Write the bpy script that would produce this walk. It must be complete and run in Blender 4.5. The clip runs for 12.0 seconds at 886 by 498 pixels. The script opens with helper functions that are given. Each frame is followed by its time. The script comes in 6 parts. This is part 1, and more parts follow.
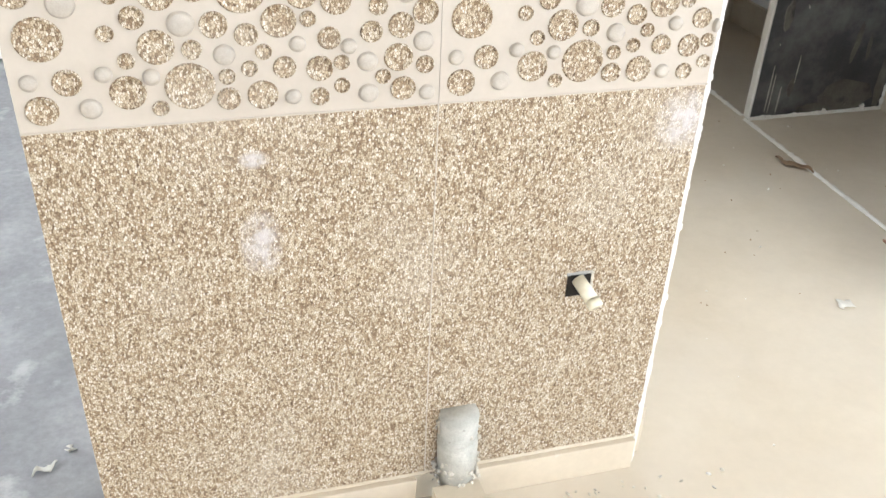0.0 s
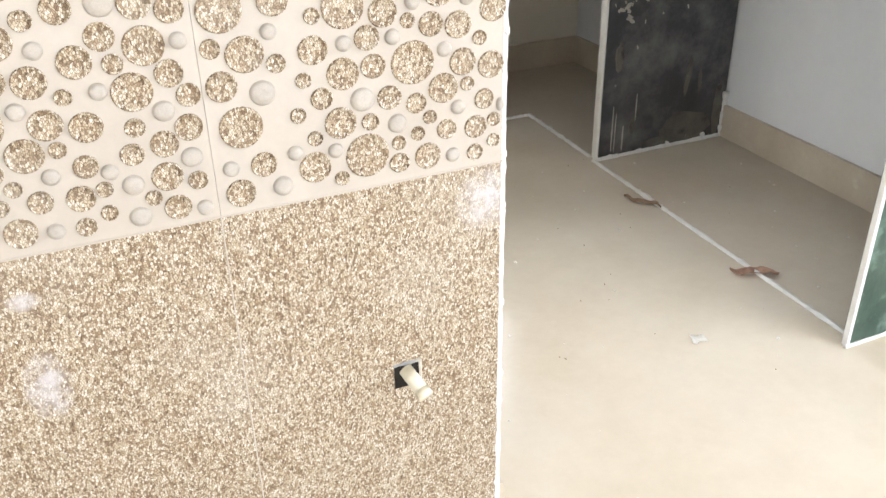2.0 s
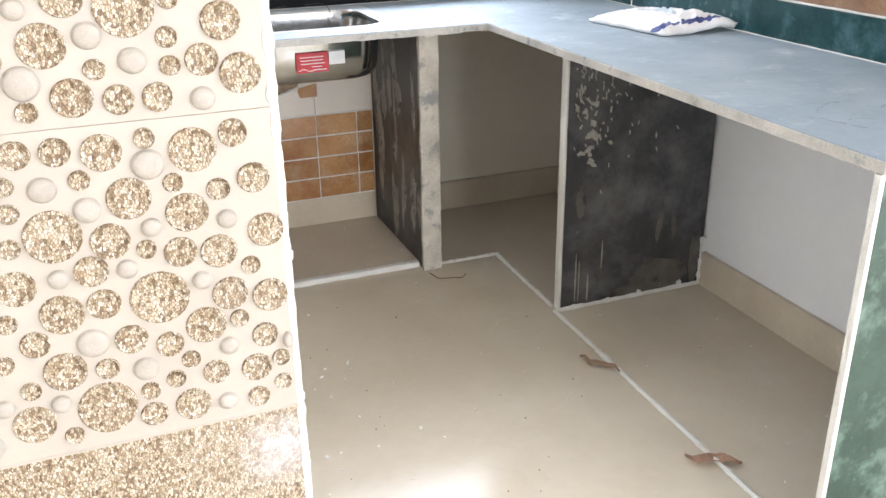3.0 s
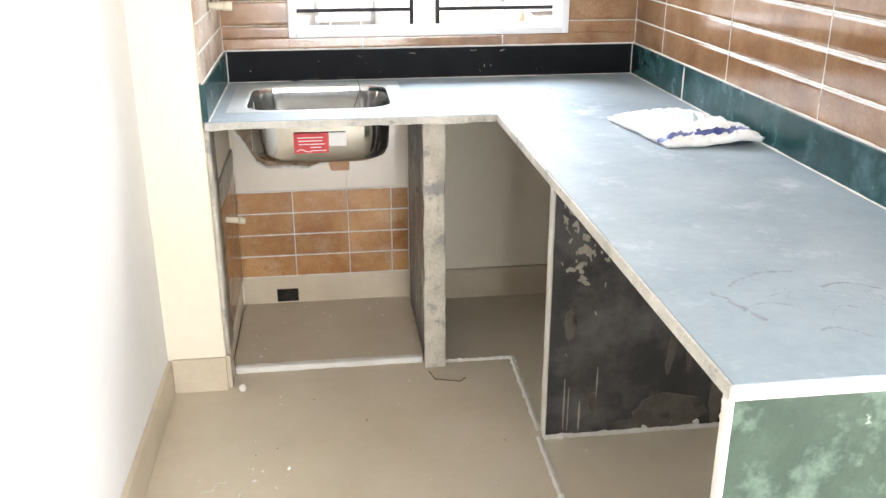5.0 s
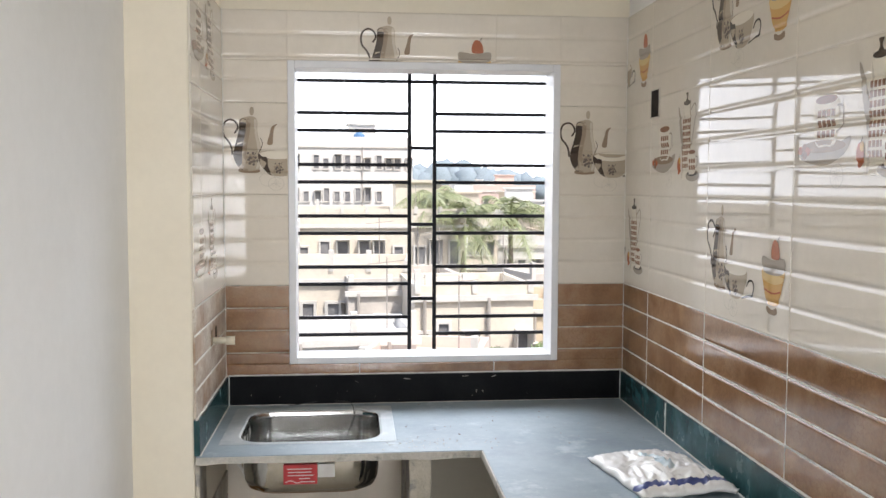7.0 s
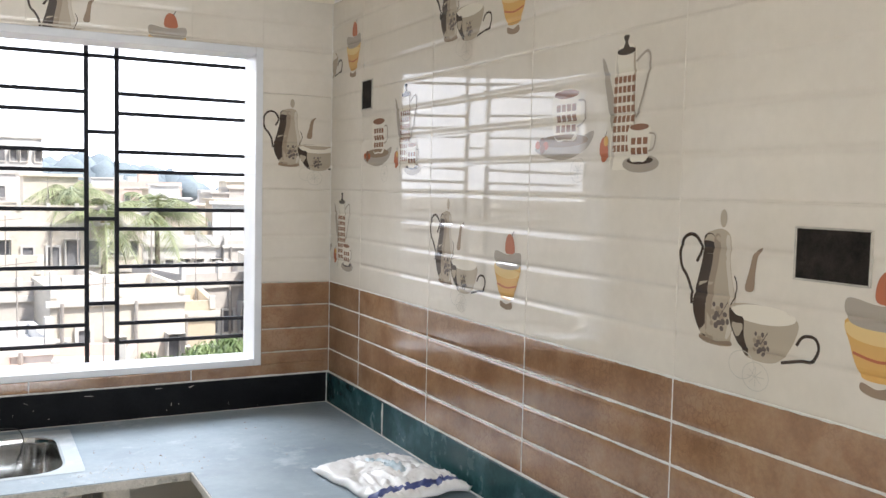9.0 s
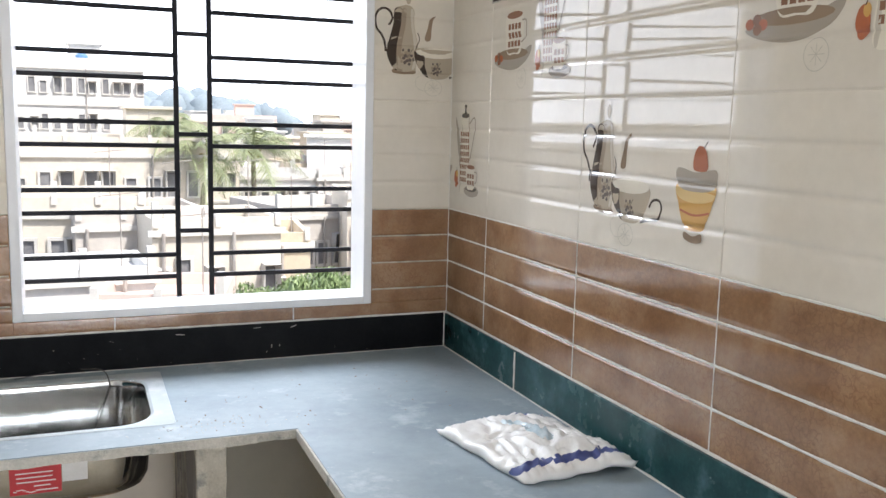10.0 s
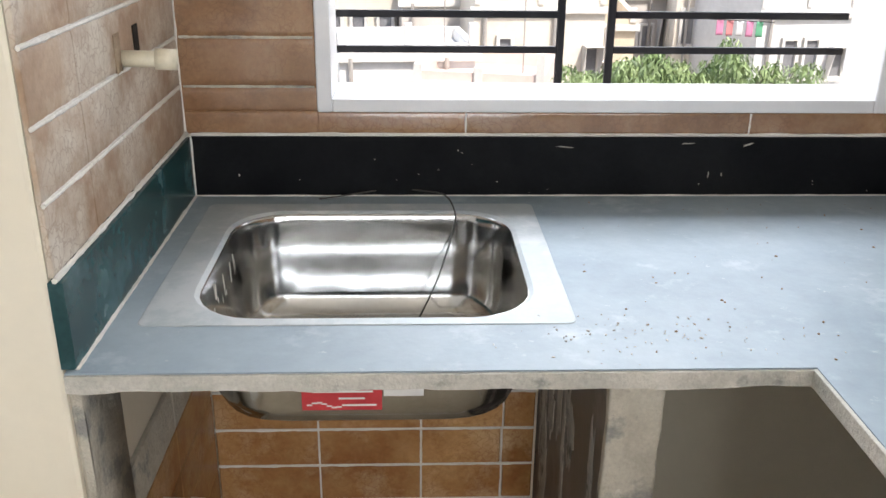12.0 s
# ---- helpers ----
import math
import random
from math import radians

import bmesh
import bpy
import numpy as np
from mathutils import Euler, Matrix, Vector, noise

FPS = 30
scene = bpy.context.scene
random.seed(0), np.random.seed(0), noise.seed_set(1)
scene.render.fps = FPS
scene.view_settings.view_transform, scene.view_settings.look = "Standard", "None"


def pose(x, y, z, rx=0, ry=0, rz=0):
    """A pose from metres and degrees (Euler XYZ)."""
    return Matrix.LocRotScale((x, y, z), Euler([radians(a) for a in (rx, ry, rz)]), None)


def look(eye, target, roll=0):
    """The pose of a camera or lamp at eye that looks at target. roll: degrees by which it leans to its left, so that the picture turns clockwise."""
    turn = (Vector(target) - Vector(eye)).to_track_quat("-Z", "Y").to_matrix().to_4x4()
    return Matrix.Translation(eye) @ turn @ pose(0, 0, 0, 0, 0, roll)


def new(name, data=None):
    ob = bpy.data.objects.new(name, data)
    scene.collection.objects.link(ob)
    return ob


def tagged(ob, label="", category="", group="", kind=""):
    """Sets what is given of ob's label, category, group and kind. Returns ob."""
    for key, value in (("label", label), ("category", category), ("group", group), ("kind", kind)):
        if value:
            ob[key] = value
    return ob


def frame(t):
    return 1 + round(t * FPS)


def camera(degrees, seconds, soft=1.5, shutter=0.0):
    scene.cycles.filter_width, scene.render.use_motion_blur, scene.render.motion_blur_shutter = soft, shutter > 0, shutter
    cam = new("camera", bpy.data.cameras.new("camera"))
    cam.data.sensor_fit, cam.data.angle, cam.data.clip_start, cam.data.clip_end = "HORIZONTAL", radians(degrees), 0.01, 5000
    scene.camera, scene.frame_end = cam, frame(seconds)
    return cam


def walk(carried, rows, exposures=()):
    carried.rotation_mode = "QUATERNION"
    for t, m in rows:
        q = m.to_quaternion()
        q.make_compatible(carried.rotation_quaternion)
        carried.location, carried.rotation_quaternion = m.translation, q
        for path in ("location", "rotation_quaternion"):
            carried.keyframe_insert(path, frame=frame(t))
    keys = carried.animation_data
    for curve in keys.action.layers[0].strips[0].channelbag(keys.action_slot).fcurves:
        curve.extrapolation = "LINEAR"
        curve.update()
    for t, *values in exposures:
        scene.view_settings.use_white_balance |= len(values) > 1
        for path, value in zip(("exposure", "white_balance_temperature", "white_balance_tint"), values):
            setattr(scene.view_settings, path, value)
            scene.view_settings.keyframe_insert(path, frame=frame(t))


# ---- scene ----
cam = camera(52.6, 12.0)
PATH = [
    (0, (0.128, 0.169, 1.153), (0.624, 1.789, 0.09), 2.6),
    (0.5, (0.137, 0.162, 1.132), (0.61, 1.742, 0.0), 2.3),
    (1, (0.147, 0.158, 1.136), (0.635, 1.714, -0.022), 1.7),
    (1.5, (0.179, 0.166, 1.175), (0.731, 1.75, 0.086), 0.1),
    (2, (0.275, 0.193, 1.194), (0.984, 1.79, 0.221), -1.0),
    (2.5, (0.476, 0.26, 1.223), (1.288, 1.87, 0.359), -0.7),
    (3, (0.647, 0.342, 1.245), (1.313, 2.057, 0.46), -0.9),
    (3.2, (0.74, 0.351, 1.248), (1.347, 2.094, 0.477), -1.2),
    (4.8, (1.261, 0.465, 1.299), (1.576, 2.285, 0.533), -0.1),
    (5, (1.315, 0.445, 1.345), (1.554, 2.298, 0.631), -0.1),
    (5.5, (1.392, 0.411, 1.397), (1.539, 2.329, 0.849), -0.3),
    (6, (1.42, 0.382, 1.468), (1.561, 2.332, 1.043), -0.3),
    (6.5, (1.426, 0.387, 1.516), (1.59, 2.361, 1.241), -0.1),
    (7, (1.426, 0.384, 1.551), (1.619, 2.37, 1.413), 0.2),
    (7.5, (1.392, 0.402, 1.548), (1.727, 2.374, 1.507), 1.1),
    (7.7, (1.373, 0.404, 1.554), (1.807, 2.356, 1.527), 1.3),
    (9.3, (1.292, 0.693, 1.508), (2.248, 2.442, 1.347), 1.4),
    (9.5, (1.313, 0.764, 1.491), (2.22, 2.536, 1.295), 1.3),
    (10, (1.367, 1.029, 1.464), (2.112, 2.864, 1.185), 1.4),
    (10.5, (1.355, 1.323, 1.415), (1.911, 3.215, 1.082), 1.6),
    (11, (1.308, 1.606, 1.391), (1.643, 3.531, 0.966), 1.5),
    (11.4, (1.332, 1.796, 1.351), (1.476, 3.714, 0.802), 1.2),
    (11.5, (1.331, 1.842, 1.331), (1.453, 3.756, 0.763), 1.6),
    (12, (1.344, 2.022, 1.282), (1.421, 3.875, 0.534), 0.7),
]
EXPOSURES = [(0, 1.22, 5950, 10), (0.6, 1.22, 6050, 10), (1.5, 1.25, 6000, 10), (2.5, 1.34, 5950, 13), (3.2, 1.44, 6050, 13), (5, 1.75, 6350, 12), (5.5, 1.32, 6300, 12), (6.5, 0.74, 6300, 12), (7.5, 0.42, 6300, 12), (9.5, 0.74, 6150, 11), (10.5, 0.64, 6150, 11), (11.4, 0.68, 6350, 12), (12, 0.8, 6350, 12)]
walk(cam, [(t, look(eye, target, roll)) for t, eye, target, roll in PATH], EXPOSURES)

# ---- world and light ----
world = bpy.data.worlds.new("sky")
scene.world = world
world.use_nodes = True
wn = world.node_tree.nodes
sky = wn.new("ShaderNodeTexSky")
sky.sky_type, sky.sun_disc = "NISHITA", False
SUN_EL, SUN_AZ = 54.0, 150.0
sky.sun_elevation, sky.sun_rotation = radians(SUN_EL), radians(SUN_AZ)
sky.dust_density, sky.air_density = 3.0, 1.0
world.node_tree.links.new(sky.outputs[0], wn["Background"].inputs[0])
wn["Background"].inputs[1].default_value = 0.15
sun = new("sun", bpy.data.lights.new("sun", "SUN"))
sun.data.energy, sun.data.angle, sun.data.color = 4.0, radians(3.0), (1.0, 0.94, 0.86)
az, el = radians(SUN_AZ), radians(SUN_EL)
sun.matrix_world = look((math.sin(az) * math.cos(el) * 50, math.cos(az) * math.cos(el) * 50, math.sin(el) * 50), (0, 0, 0))


def area_lamp(name, eye, target, sx, sy, watts, color):
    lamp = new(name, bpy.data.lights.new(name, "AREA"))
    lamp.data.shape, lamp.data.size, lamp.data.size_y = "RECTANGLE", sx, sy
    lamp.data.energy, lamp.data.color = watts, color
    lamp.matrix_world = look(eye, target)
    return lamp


# daylight of the sky before the kitchen window, and in the balcony opening behind the walker
area_lamp("window_daylight", (1.66, 6.0, 3.6), (1.66, 2.6, 1.0), 3.4, 1.6, 215, (0.92, 0.96, 1.0))
area_lamp("balcony_daylight", (2.98, -0.80, 1.32), (0.9, -0.3, 0.9), 2.6, 2.2, 42, (0.95, 0.98, 1.0))
# added fill lamps for hall and side room, no windows known there
area_lamp("hall_window_daylight", (1.9, -7.45, 1.30), (1.6, 0, 0.9), 2.6, 2.0, 120, (0.97, 0.98, 1.0))
area_lamp("west_window_daylight", (-2.64, -1.65, 1.30), (2.0, -0.6, 0.9), 1.5, 1.9, 22, (0.97, 0.98, 1.0))
area_lamp("side_room_daylight", (-2.55, 2.3, 1.5), (0, 2.2, 0.9), 1.0, 1.2, 30, (0.94, 0.97, 1.0))

# ---- materials ----


def nodes_of(name):
    m = bpy.data.materials.new(name)
    m.use_nodes = True
    return m, m.node_tree.nodes, m.node_tree.links, m.node_tree.nodes["Principled BSDF"]


def ramp_node(n, stops):
    r = n.new("ShaderNodeValToRGB")
    while len(r.color_ramp.elements) < len(stops):
        r.color_ramp.elements.new(0.5)
    for e, (p, c) in zip(r.color_ramp.elements, stops):
        e.position, e.color = p, (*c, 1)
    return r


def mix_node(n, l, fac, a, b, mode="MIX"):
    x = n.new("ShaderNodeMix")
    x.data_type, x.blend_type = "RGBA", mode
    for sock, v in ((x.inputs[0], fac), (x.inputs[6], a), (x.inputs[7], b)):
        if isinstance(v, (int, float)):
            sock.default_value = v
        elif isinstance(v, tuple):
            sock.default_value = (*v, 1)
        else:
            l.new(v, sock)
    return x.outputs[2]


def noise_node(n, l, scale, detail=4.0, rough=0.6, vec=None, stretch=None):
    if vec is None:
        vec = n.new("ShaderNodeNewGeometry").outputs["Position"]
    if stretch:
        mp = n.new("ShaderNodeMapping")
        mp.inputs["Scale"].default_value = stretch
        l.new(vec, mp.inputs[0])
        vec = mp.outputs[0]
    t = n.new("ShaderNodeTexNoise")
    t.inputs["Scale"].default_value, t.inputs["Detail"].default_value, t.inputs["Roughness"].default_value = scale, detail, rough
    l.new(vec, t.inputs["Vector"])
    return t.outputs["Fac"]


def bump_to(n, l, bsdf, height, strength, distance):
    b = n.new("ShaderNodeBump")
    b.inputs["Strength"].default_value, b.inputs["Distance"].default_value = strength, distance
    l.new(height, b.inputs["Height"])
    l.new(b.outputs[0], bsdf.inputs["Normal"])


def surface(name, dark, light, scale=6.0, rough=0.5, bump=0.0, bump_scale=80.0, fine=0.25, metal=0.0, spots=None, jitter=0.0, stretch=None, gloss=None, coat=0.0, spec=0.5, curl=None):
    """A worn surface: a broad mottle from dark to light, fine grain, optional spots (colour, scale, threshold, strength)."""
    m, n, l, b = nodes_of(name)
    broad = noise_node(n, l, scale, 5.0, 0.6, stretch=stretch)
    col = ramp_node(n, [(0.3, dark), (0.7, light)])
    l.new(broad, col.inputs[0])
    out = col.outputs[0]
    grain = noise_node(n, l, scale * 14, 3.0, 0.7)
    g = ramp_node(n, [(0.25, (1 - fine,) * 3), (0.75, (1.0,) * 3)])
    l.new(grain, g.inputs[0])
    out = mix_node(n, l, 1.0, out, g.outputs[0], "MULTIPLY")
    for color, sc, threshold, strength, *wide in spots or ():
        s = ramp_node(n, [(threshold, (0, 0, 0)), (min(threshold + (wide[0] if wide else 0.09), 1.0), (strength,) * 3)])
        l.new(noise_node(n, l, sc, 6.0, 0.65), s.inputs[0])
        out = mix_node(n, l, s.outputs[0], out, color)
    if curl:
        # embossed curling lines that fade in and out along the tile
        color, sc, strength = curl
        pos = n.new("ShaderNodeNewGeometry").outputs["Position"]
        wob = n.new("ShaderNodeTexNoise")
        wob.inputs["Scale"].default_value, wob.inputs["Detail"].default_value = sc * 0.9, 2.0
        l.new(pos, wob.inputs["Vector"])
        far = n.new("ShaderNodeVectorMath")
        far.operation = "MULTIPLY_ADD"
        far.inputs[1].default_value = (1.8 / sc,) * 3
        l.new(wob.outputs["Color"], far.inputs[0])
        l.new(pos, far.inputs[2])
        cells = n.new("ShaderNodeTexVoronoi")
        cells.feature = "DISTANCE_TO_EDGE"
        cells.inputs["Scale"].default_value = sc
        l.new(far.outputs[0], cells.inputs["Vector"])
        lines = ramp_node(n, [(0.02, (strength,) * 3), (0.075, (0, 0, 0))])
        l.new(cells.outputs["Distance"], lines.inputs[0])
        fade = ramp_node(n, [(0.44, (0, 0, 0)), (0.58, (1, 1, 1))])
        l.new(noise_node(n, l, 7.0, 2.0), fade.inputs[0])
        out = mix_node(n, l, mix_node(n, l, 1.0, lines.outputs[0], fade.outputs[0], "MULTIPLY"), out, color)
    if jitter:
        info = n.new("ShaderNodeObjectInfo")
        j = ramp_node(n, [(0.0, (1 - jitter,) * 3), (1.0, (1.0,) * 3)])
        l.new(info.outputs["Random"], j.inputs[0])
        out = mix_node(n, l, 1.0, out, j.outputs[0], "MULTIPLY")
    l.new(out, b.inputs["Base Color"])
    lo, hi = gloss or (rough * 0.8, min(rough * 1.25, 1.0))
    r = n.new("ShaderNodeMapRange")
    r.inputs["To Min"].default_value, r.inputs["To Max"].default_value = lo, hi
    l.new(broad, r.inputs[0])
    l.new(r.outputs[0], b.inputs["Roughness"])
    b.inputs["Metallic"].default_value = metal
    b.inputs["Specular IOR Level"].default_value = spec
    b.inputs["Coat Weight"].default_value = coat
    b.inputs["Coat Roughness"].default_value = 0.05
    if bump:
        bump_to(n, l, b, noise_node(n, l, bump_scale, 4.0, 0.6), bump, 0.01)
    return m


def plain(name, color, rough=0.5, metal=0.0):
    m, n, l, b = nodes_of(name)
    b.inputs["Base Color"].default_value = (*color, 1)
    b.inputs["Roughness"].default_value, b.inputs["Metallic"].default_value = rough, metal
    return m


def aggregate(name, bg=None):
    """Small washed stone chips, tan, brown and pale, set close together."""
    m, n, l, b = nodes_of(name)
    pos = n.new("ShaderNodeNewGeometry").outputs["Position"]
    warp = n.new("ShaderNodeMapping")
    warp.inputs["Scale"].default_value = (1.5, 1.0, 0.85)
    warp.inputs["Rotation"].default_value = (0, 0.7, 0)
    l.new(pos, warp.inputs[0])
    v = n.new("ShaderNodeTexVoronoi")
    v.inputs["Scale"].default_value = 290
    l.new(warp.outputs[0], v.inputs["Vector"])
    sep = n.new("ShaderNodeSeparateColor")
    l.new(v.outputs["Color"], sep.inputs[0])
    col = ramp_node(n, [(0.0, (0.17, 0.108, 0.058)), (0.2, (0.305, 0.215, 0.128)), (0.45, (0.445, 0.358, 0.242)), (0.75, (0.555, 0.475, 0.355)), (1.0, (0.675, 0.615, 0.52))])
    l.new(sep.outputs[0], col.inputs[0])
    edge = n.new("ShaderNodeTexVoronoi")
    edge.feature = "DISTANCE_TO_EDGE"
    edge.inputs["Scale"].default_value = 290
    l.new(warp.outputs[0], edge.inputs["Vector"])
    er = ramp_node(n, [(0.0, (0.34, 0.28, 0.2)), (0.17, (1, 1, 1))])
    l.new(edge.outputs["Distance"], er.inputs[0])
    out = mix_node(n, l, 1.0, col.outputs[0], er.outputs[0], "MULTIPLY")
    dust = ramp_node(n, [(0.5, (0, 0, 0)), (0.75, (0.25,) * 3)])
    l.new(noise_node(n, l, 4.5, 5.0), dust.inputs[0])
    out = mix_node(n, l, dust.outputs[0], out, (0.54, 0.49, 0.41))
    for cx, cz, sx, sz in ((0.19, 0.535, 0.030, 0.055), (0.19, 0.655, 0.022, 0.014), (0.775, 0.66, 0.05, 0.05)):
        mp = n.new("ShaderNodeMapping")
        mp.inputs["Location"].default_value = (-cx / sx, 0, -cz / sz)
        mp.inputs["Scale"].default_value = (1 / sx, 0, 1 / sz)
        l.new(pos, mp.inputs[0])
        ln = n.new("ShaderNodeVectorMath")
        ln.operation = "LENGTH"
        l.new(mp.outputs[0], ln.inputs[0])
        fall = ramp_node(n, [(0.35, (0.85,) * 3), (1.0, (0, 0, 0))])
        l.new(ln.outputs["Value"], fall.inputs[0])
        brk = ramp_node(n, [(0.35, (0.2,) * 3), (0.6, (1, 1, 1))])
        l.new(noise_node(n, l, 60.0, 4.0), brk.inputs[0])
        f = mix_node(n, l, 1.0, fall.outputs[0], brk.outputs[0], "MULTIPLY")
        out = mix_node(n, l, f, out, (0.52, 0.49, 0.48))
    l.new(out, b.inputs["Base Color"])
    b.inputs["Roughness"].default_value = 0.62
    bump_to(n, l, b, edge.outputs["Distance"], 0.18, 0.003)
    return m


M = {}
M["tile_white"] = surface("tile_white", (0.69, 0.625, 0.525), (0.77, 0.71, 0.615), 3.0, 0.07, 0.0, 25.0, 0.05, gloss=(0.02, 0.05), spec=0.8, spots=[((0.62, 0.56, 0.46), 9.0, 0.70, 0.35)], jitter=0.03)
M["tile_brown"] = surface("tile_brown", (0.26, 0.13, 0.062), (0.42, 0.245, 0.13), 9.0, 0.16, 0.04, 90.0, 0.25, gloss=(0.03, 0.09), spec=1.0, spots=[((0.49, 0.335, 0.21), 5.0, 0.50, 0.55, 0.25), ((0.20, 0.095, 0.05), 6.5, 0.56, 0.55, 0.2)], jitter=0.16, curl=((0.18, 0.085, 0.045), 62.0, 0.42))
M["tile_dusty"] = surface("tile_dusty", (0.34, 0.20, 0.11), (0.56, 0.42, 0.30), 9.0, 0.45, 0.08, 90.0, 0.2, spots=[((0.74, 0.68, 0.58), 7.0, 0.42, 0.85, 0.2), ((0.24, 0.12, 0.06), 50.0, 0.66, 0.4)], jitter=0.12, curl=((0.26, 0.15, 0.085), 62.0, 0.4))
M["tile_low"] = surface("tile_low", (0.36, 0.155, 0.05), (0.62, 0.36, 0.15), 8.0, 0.2, 0.08, 90.0, 0.2, spots=[((0.72, 0.54, 0.33), 7.0, 0.52, 0.6, 0.2), ((0.26, 0.10, 0.035), 9.0, 0.58, 0.6, 0.15)], jitter=0.2, curl=((0.26, 0.10, 0.04), 62.0, 0.4))
M["paint_white"] = surface("paint_white", (0.78, 0.77, 0.74), (0.83, 0.82, 0.80), 1.5, 0.6, 0.05, 60.0, 0.04)
M["paint_cream"] = surface("paint_cream", (0.74, 0.67, 0.53), (0.79, 0.73, 0.60), 2.0, 0.5, 0.05, 50.0, 0.05, spots=[((0.62, 0.55, 0.42), 6.0, 0.72, 0.3)])
M["ceiling"] = surface("ceiling_paint", (0.78, 0.77, 0.74), (0.82, 0.81, 0.79), 2.0, 0.8, 0.05, 50.0, 0.04)
M["floor"] = surface("floor_tile", (0.56, 0.475, 0.355), (0.65, 0.57, 0.445), 2.2, 0.2, 0.015, 50.0, 0.06, gloss=(0.12, 0.22), spec=0.14, spots=[((0.66, 0.61, 0.53), 2.0, 0.40, 0.5, 0.45), ((0.48, 0.41, 0.31), 12.0, 0.70, 0.3)])
M["skirt"] = surface("skirting_tile", (0.50, 0.42, 0.31), (0.62, 0.54, 0.41), 5.0, 0.3, 0.02, 60.0, 0.08, spots=[((0.78, 0.74, 0.66), 9.0, 0.64, 0.5)])
M["slab"] = surface("dusty_stone_top", (0.215, 0.275, 0.32), (0.325, 0.395, 0.445), 3.0, 0.3, 0.03, 120.0, 0.12, gloss=(0.48, 0.68), spec=0.35, spots=[((0.60, 0.65, 0.67), 9.0, 0.57, 0.6, 0.2), ((0.56, 0.60, 0.60), 45.0, 0.66, 0.5), ((0.23, 0.29, 0.34), 3.5, 0.50, 0.5, 0.25), ((0.54, 0.59, 0.61), 2.5, 0.40, 0.4, 0.4)])
M["slab_edge"] = surface("raw_stone_edge", (0.44, 0.43, 0.38), (0.70, 0.66, 0.59), 14.0, 0.8, 0.4, 90.0, 0.25, spots=[((0.20, 0.21, 0.19), 18.0, 0.60, 0.8)])
M["cement"] = surface("cement_smear", (0.46, 0.42, 0.34), (0.70, 0.65, 0.55), 12.0, 0.85, 0.5, 70.0, 0.2, spots=[((0.24, 0.24, 0.23), 13.0, 0.53, 0.8), ((0.78, 0.75, 0.68), 17.0, 0.62, 0.7)])
M["patch"] = surface("thin_cement_wash", (0.27, 0.26, 0.24), (0.52, 0.49, 0.44), 14.0, 0.85, 0.3, 70.0, 0.2, spots=[((0.07, 0.07, 0.07), 20.0, 0.55, 0.8)])
M["patch_brown"] = surface("thin_brown_cement", (0.085, 0.078, 0.068), (0.21, 0.19, 0.16), 12.0, 0.8, 0.2, 70.0, 0.25, spots=[((0.04, 0.04, 0.04), 9.0, 0.56, 0.8), ((0.34, 0.31, 0.27), 26.0, 0.64, 0.7)])
M["white_cement"] = surface("white_cement", (0.70, 0.67, 0.60), (0.82, 0.80, 0.75), 15.0, 0.9, 0.4, 90.0, 0.12)
M["black"] = surface("black_stone", (0.006, 0.0065, 0.008), (0.016, 0.017, 0.018), 6.0, 0.25, 0.02, 60.0, 0.3, gloss=(0.4, 0.55), spec=0.06, spots=[((0.10, 0.10, 0.10), 24.0, 0.72, 0.6)])
M["black_worn"] = surface("black_stone_smeared", (0.034, 0.034, 0.037), (0.085, 0.084, 0.086), 5.0, 0.4, 0.05, 60.0, 0.3, stretch=(1, 1, 0.35), spots=[((0.21, 0.205, 0.20), 5.0, 0.48, 0.6, 0.2), ((0.40, 0.37, 0.33), 38.0, 0.70, 0.7)])
M["green"] = surface("green_stone", (0.018, 0.044, 0.030), (0.062, 0.105, 0.075), 6.0, 0.4, 0.05, 60.0, 0.25, spots=[((0.22, 0.31, 0.25), 13.0, 0.50, 0.65, 0.2), ((0.02, 0.045, 0.032), 8.0, 0.56, 0.5, 0.2), ((0.60, 0.66, 0.59), 34.0, 0.67, 0.8)])
M["teal"] = surface("teal_stone", (0.012, 0.045, 0.048), (0.035, 0.10, 0.105), 10.0, 0.18, 0.02, 60.0, 0.3, gloss=(0.15, 0.35), spec=0.25, spots=[((0.10, 0.20, 0.22), 9.0, 0.50, 0.6, 0.2), ((0.24, 0.36, 0.37), 22.0, 0.66, 0.7)])
M["marble"] = surface("white_marble_sill", (0.68, 0.69, 0.71), (0.78, 0.78, 0.79), 5.0, 0.3, 0.0, 1.0, 0.03)
M["iron"] = surface("black_painted_iron", (0.006, 0.006, 0.009), (0.018, 0.018, 0.022), 12.0, 0.5, 0.1, 90.0, 0.2, spec=0.15)
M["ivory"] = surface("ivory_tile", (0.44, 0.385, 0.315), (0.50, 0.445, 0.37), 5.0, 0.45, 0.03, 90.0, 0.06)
M["chips"] = aggregate("stone_chip_tile")
M["concrete"] = surface("grey_cement_floor", (0.25, 0.25, 0.265), (0.42, 0.42, 0.43), 4.5, 0.8, 0.25, 40.0, 0.25, spots=[((0.56, 0.56, 0.56), 6.0, 0.58, 0.6), ((0.18, 0.18, 0.19), 11.0, 0.62, 0.6)])
M["pipe"] = surface("cream_plastic_pipe", (0.68, 0.62, 0.46), (0.76, 0.70, 0.55), 20.0, 0.4, 0.0, 1.0, 0.1)
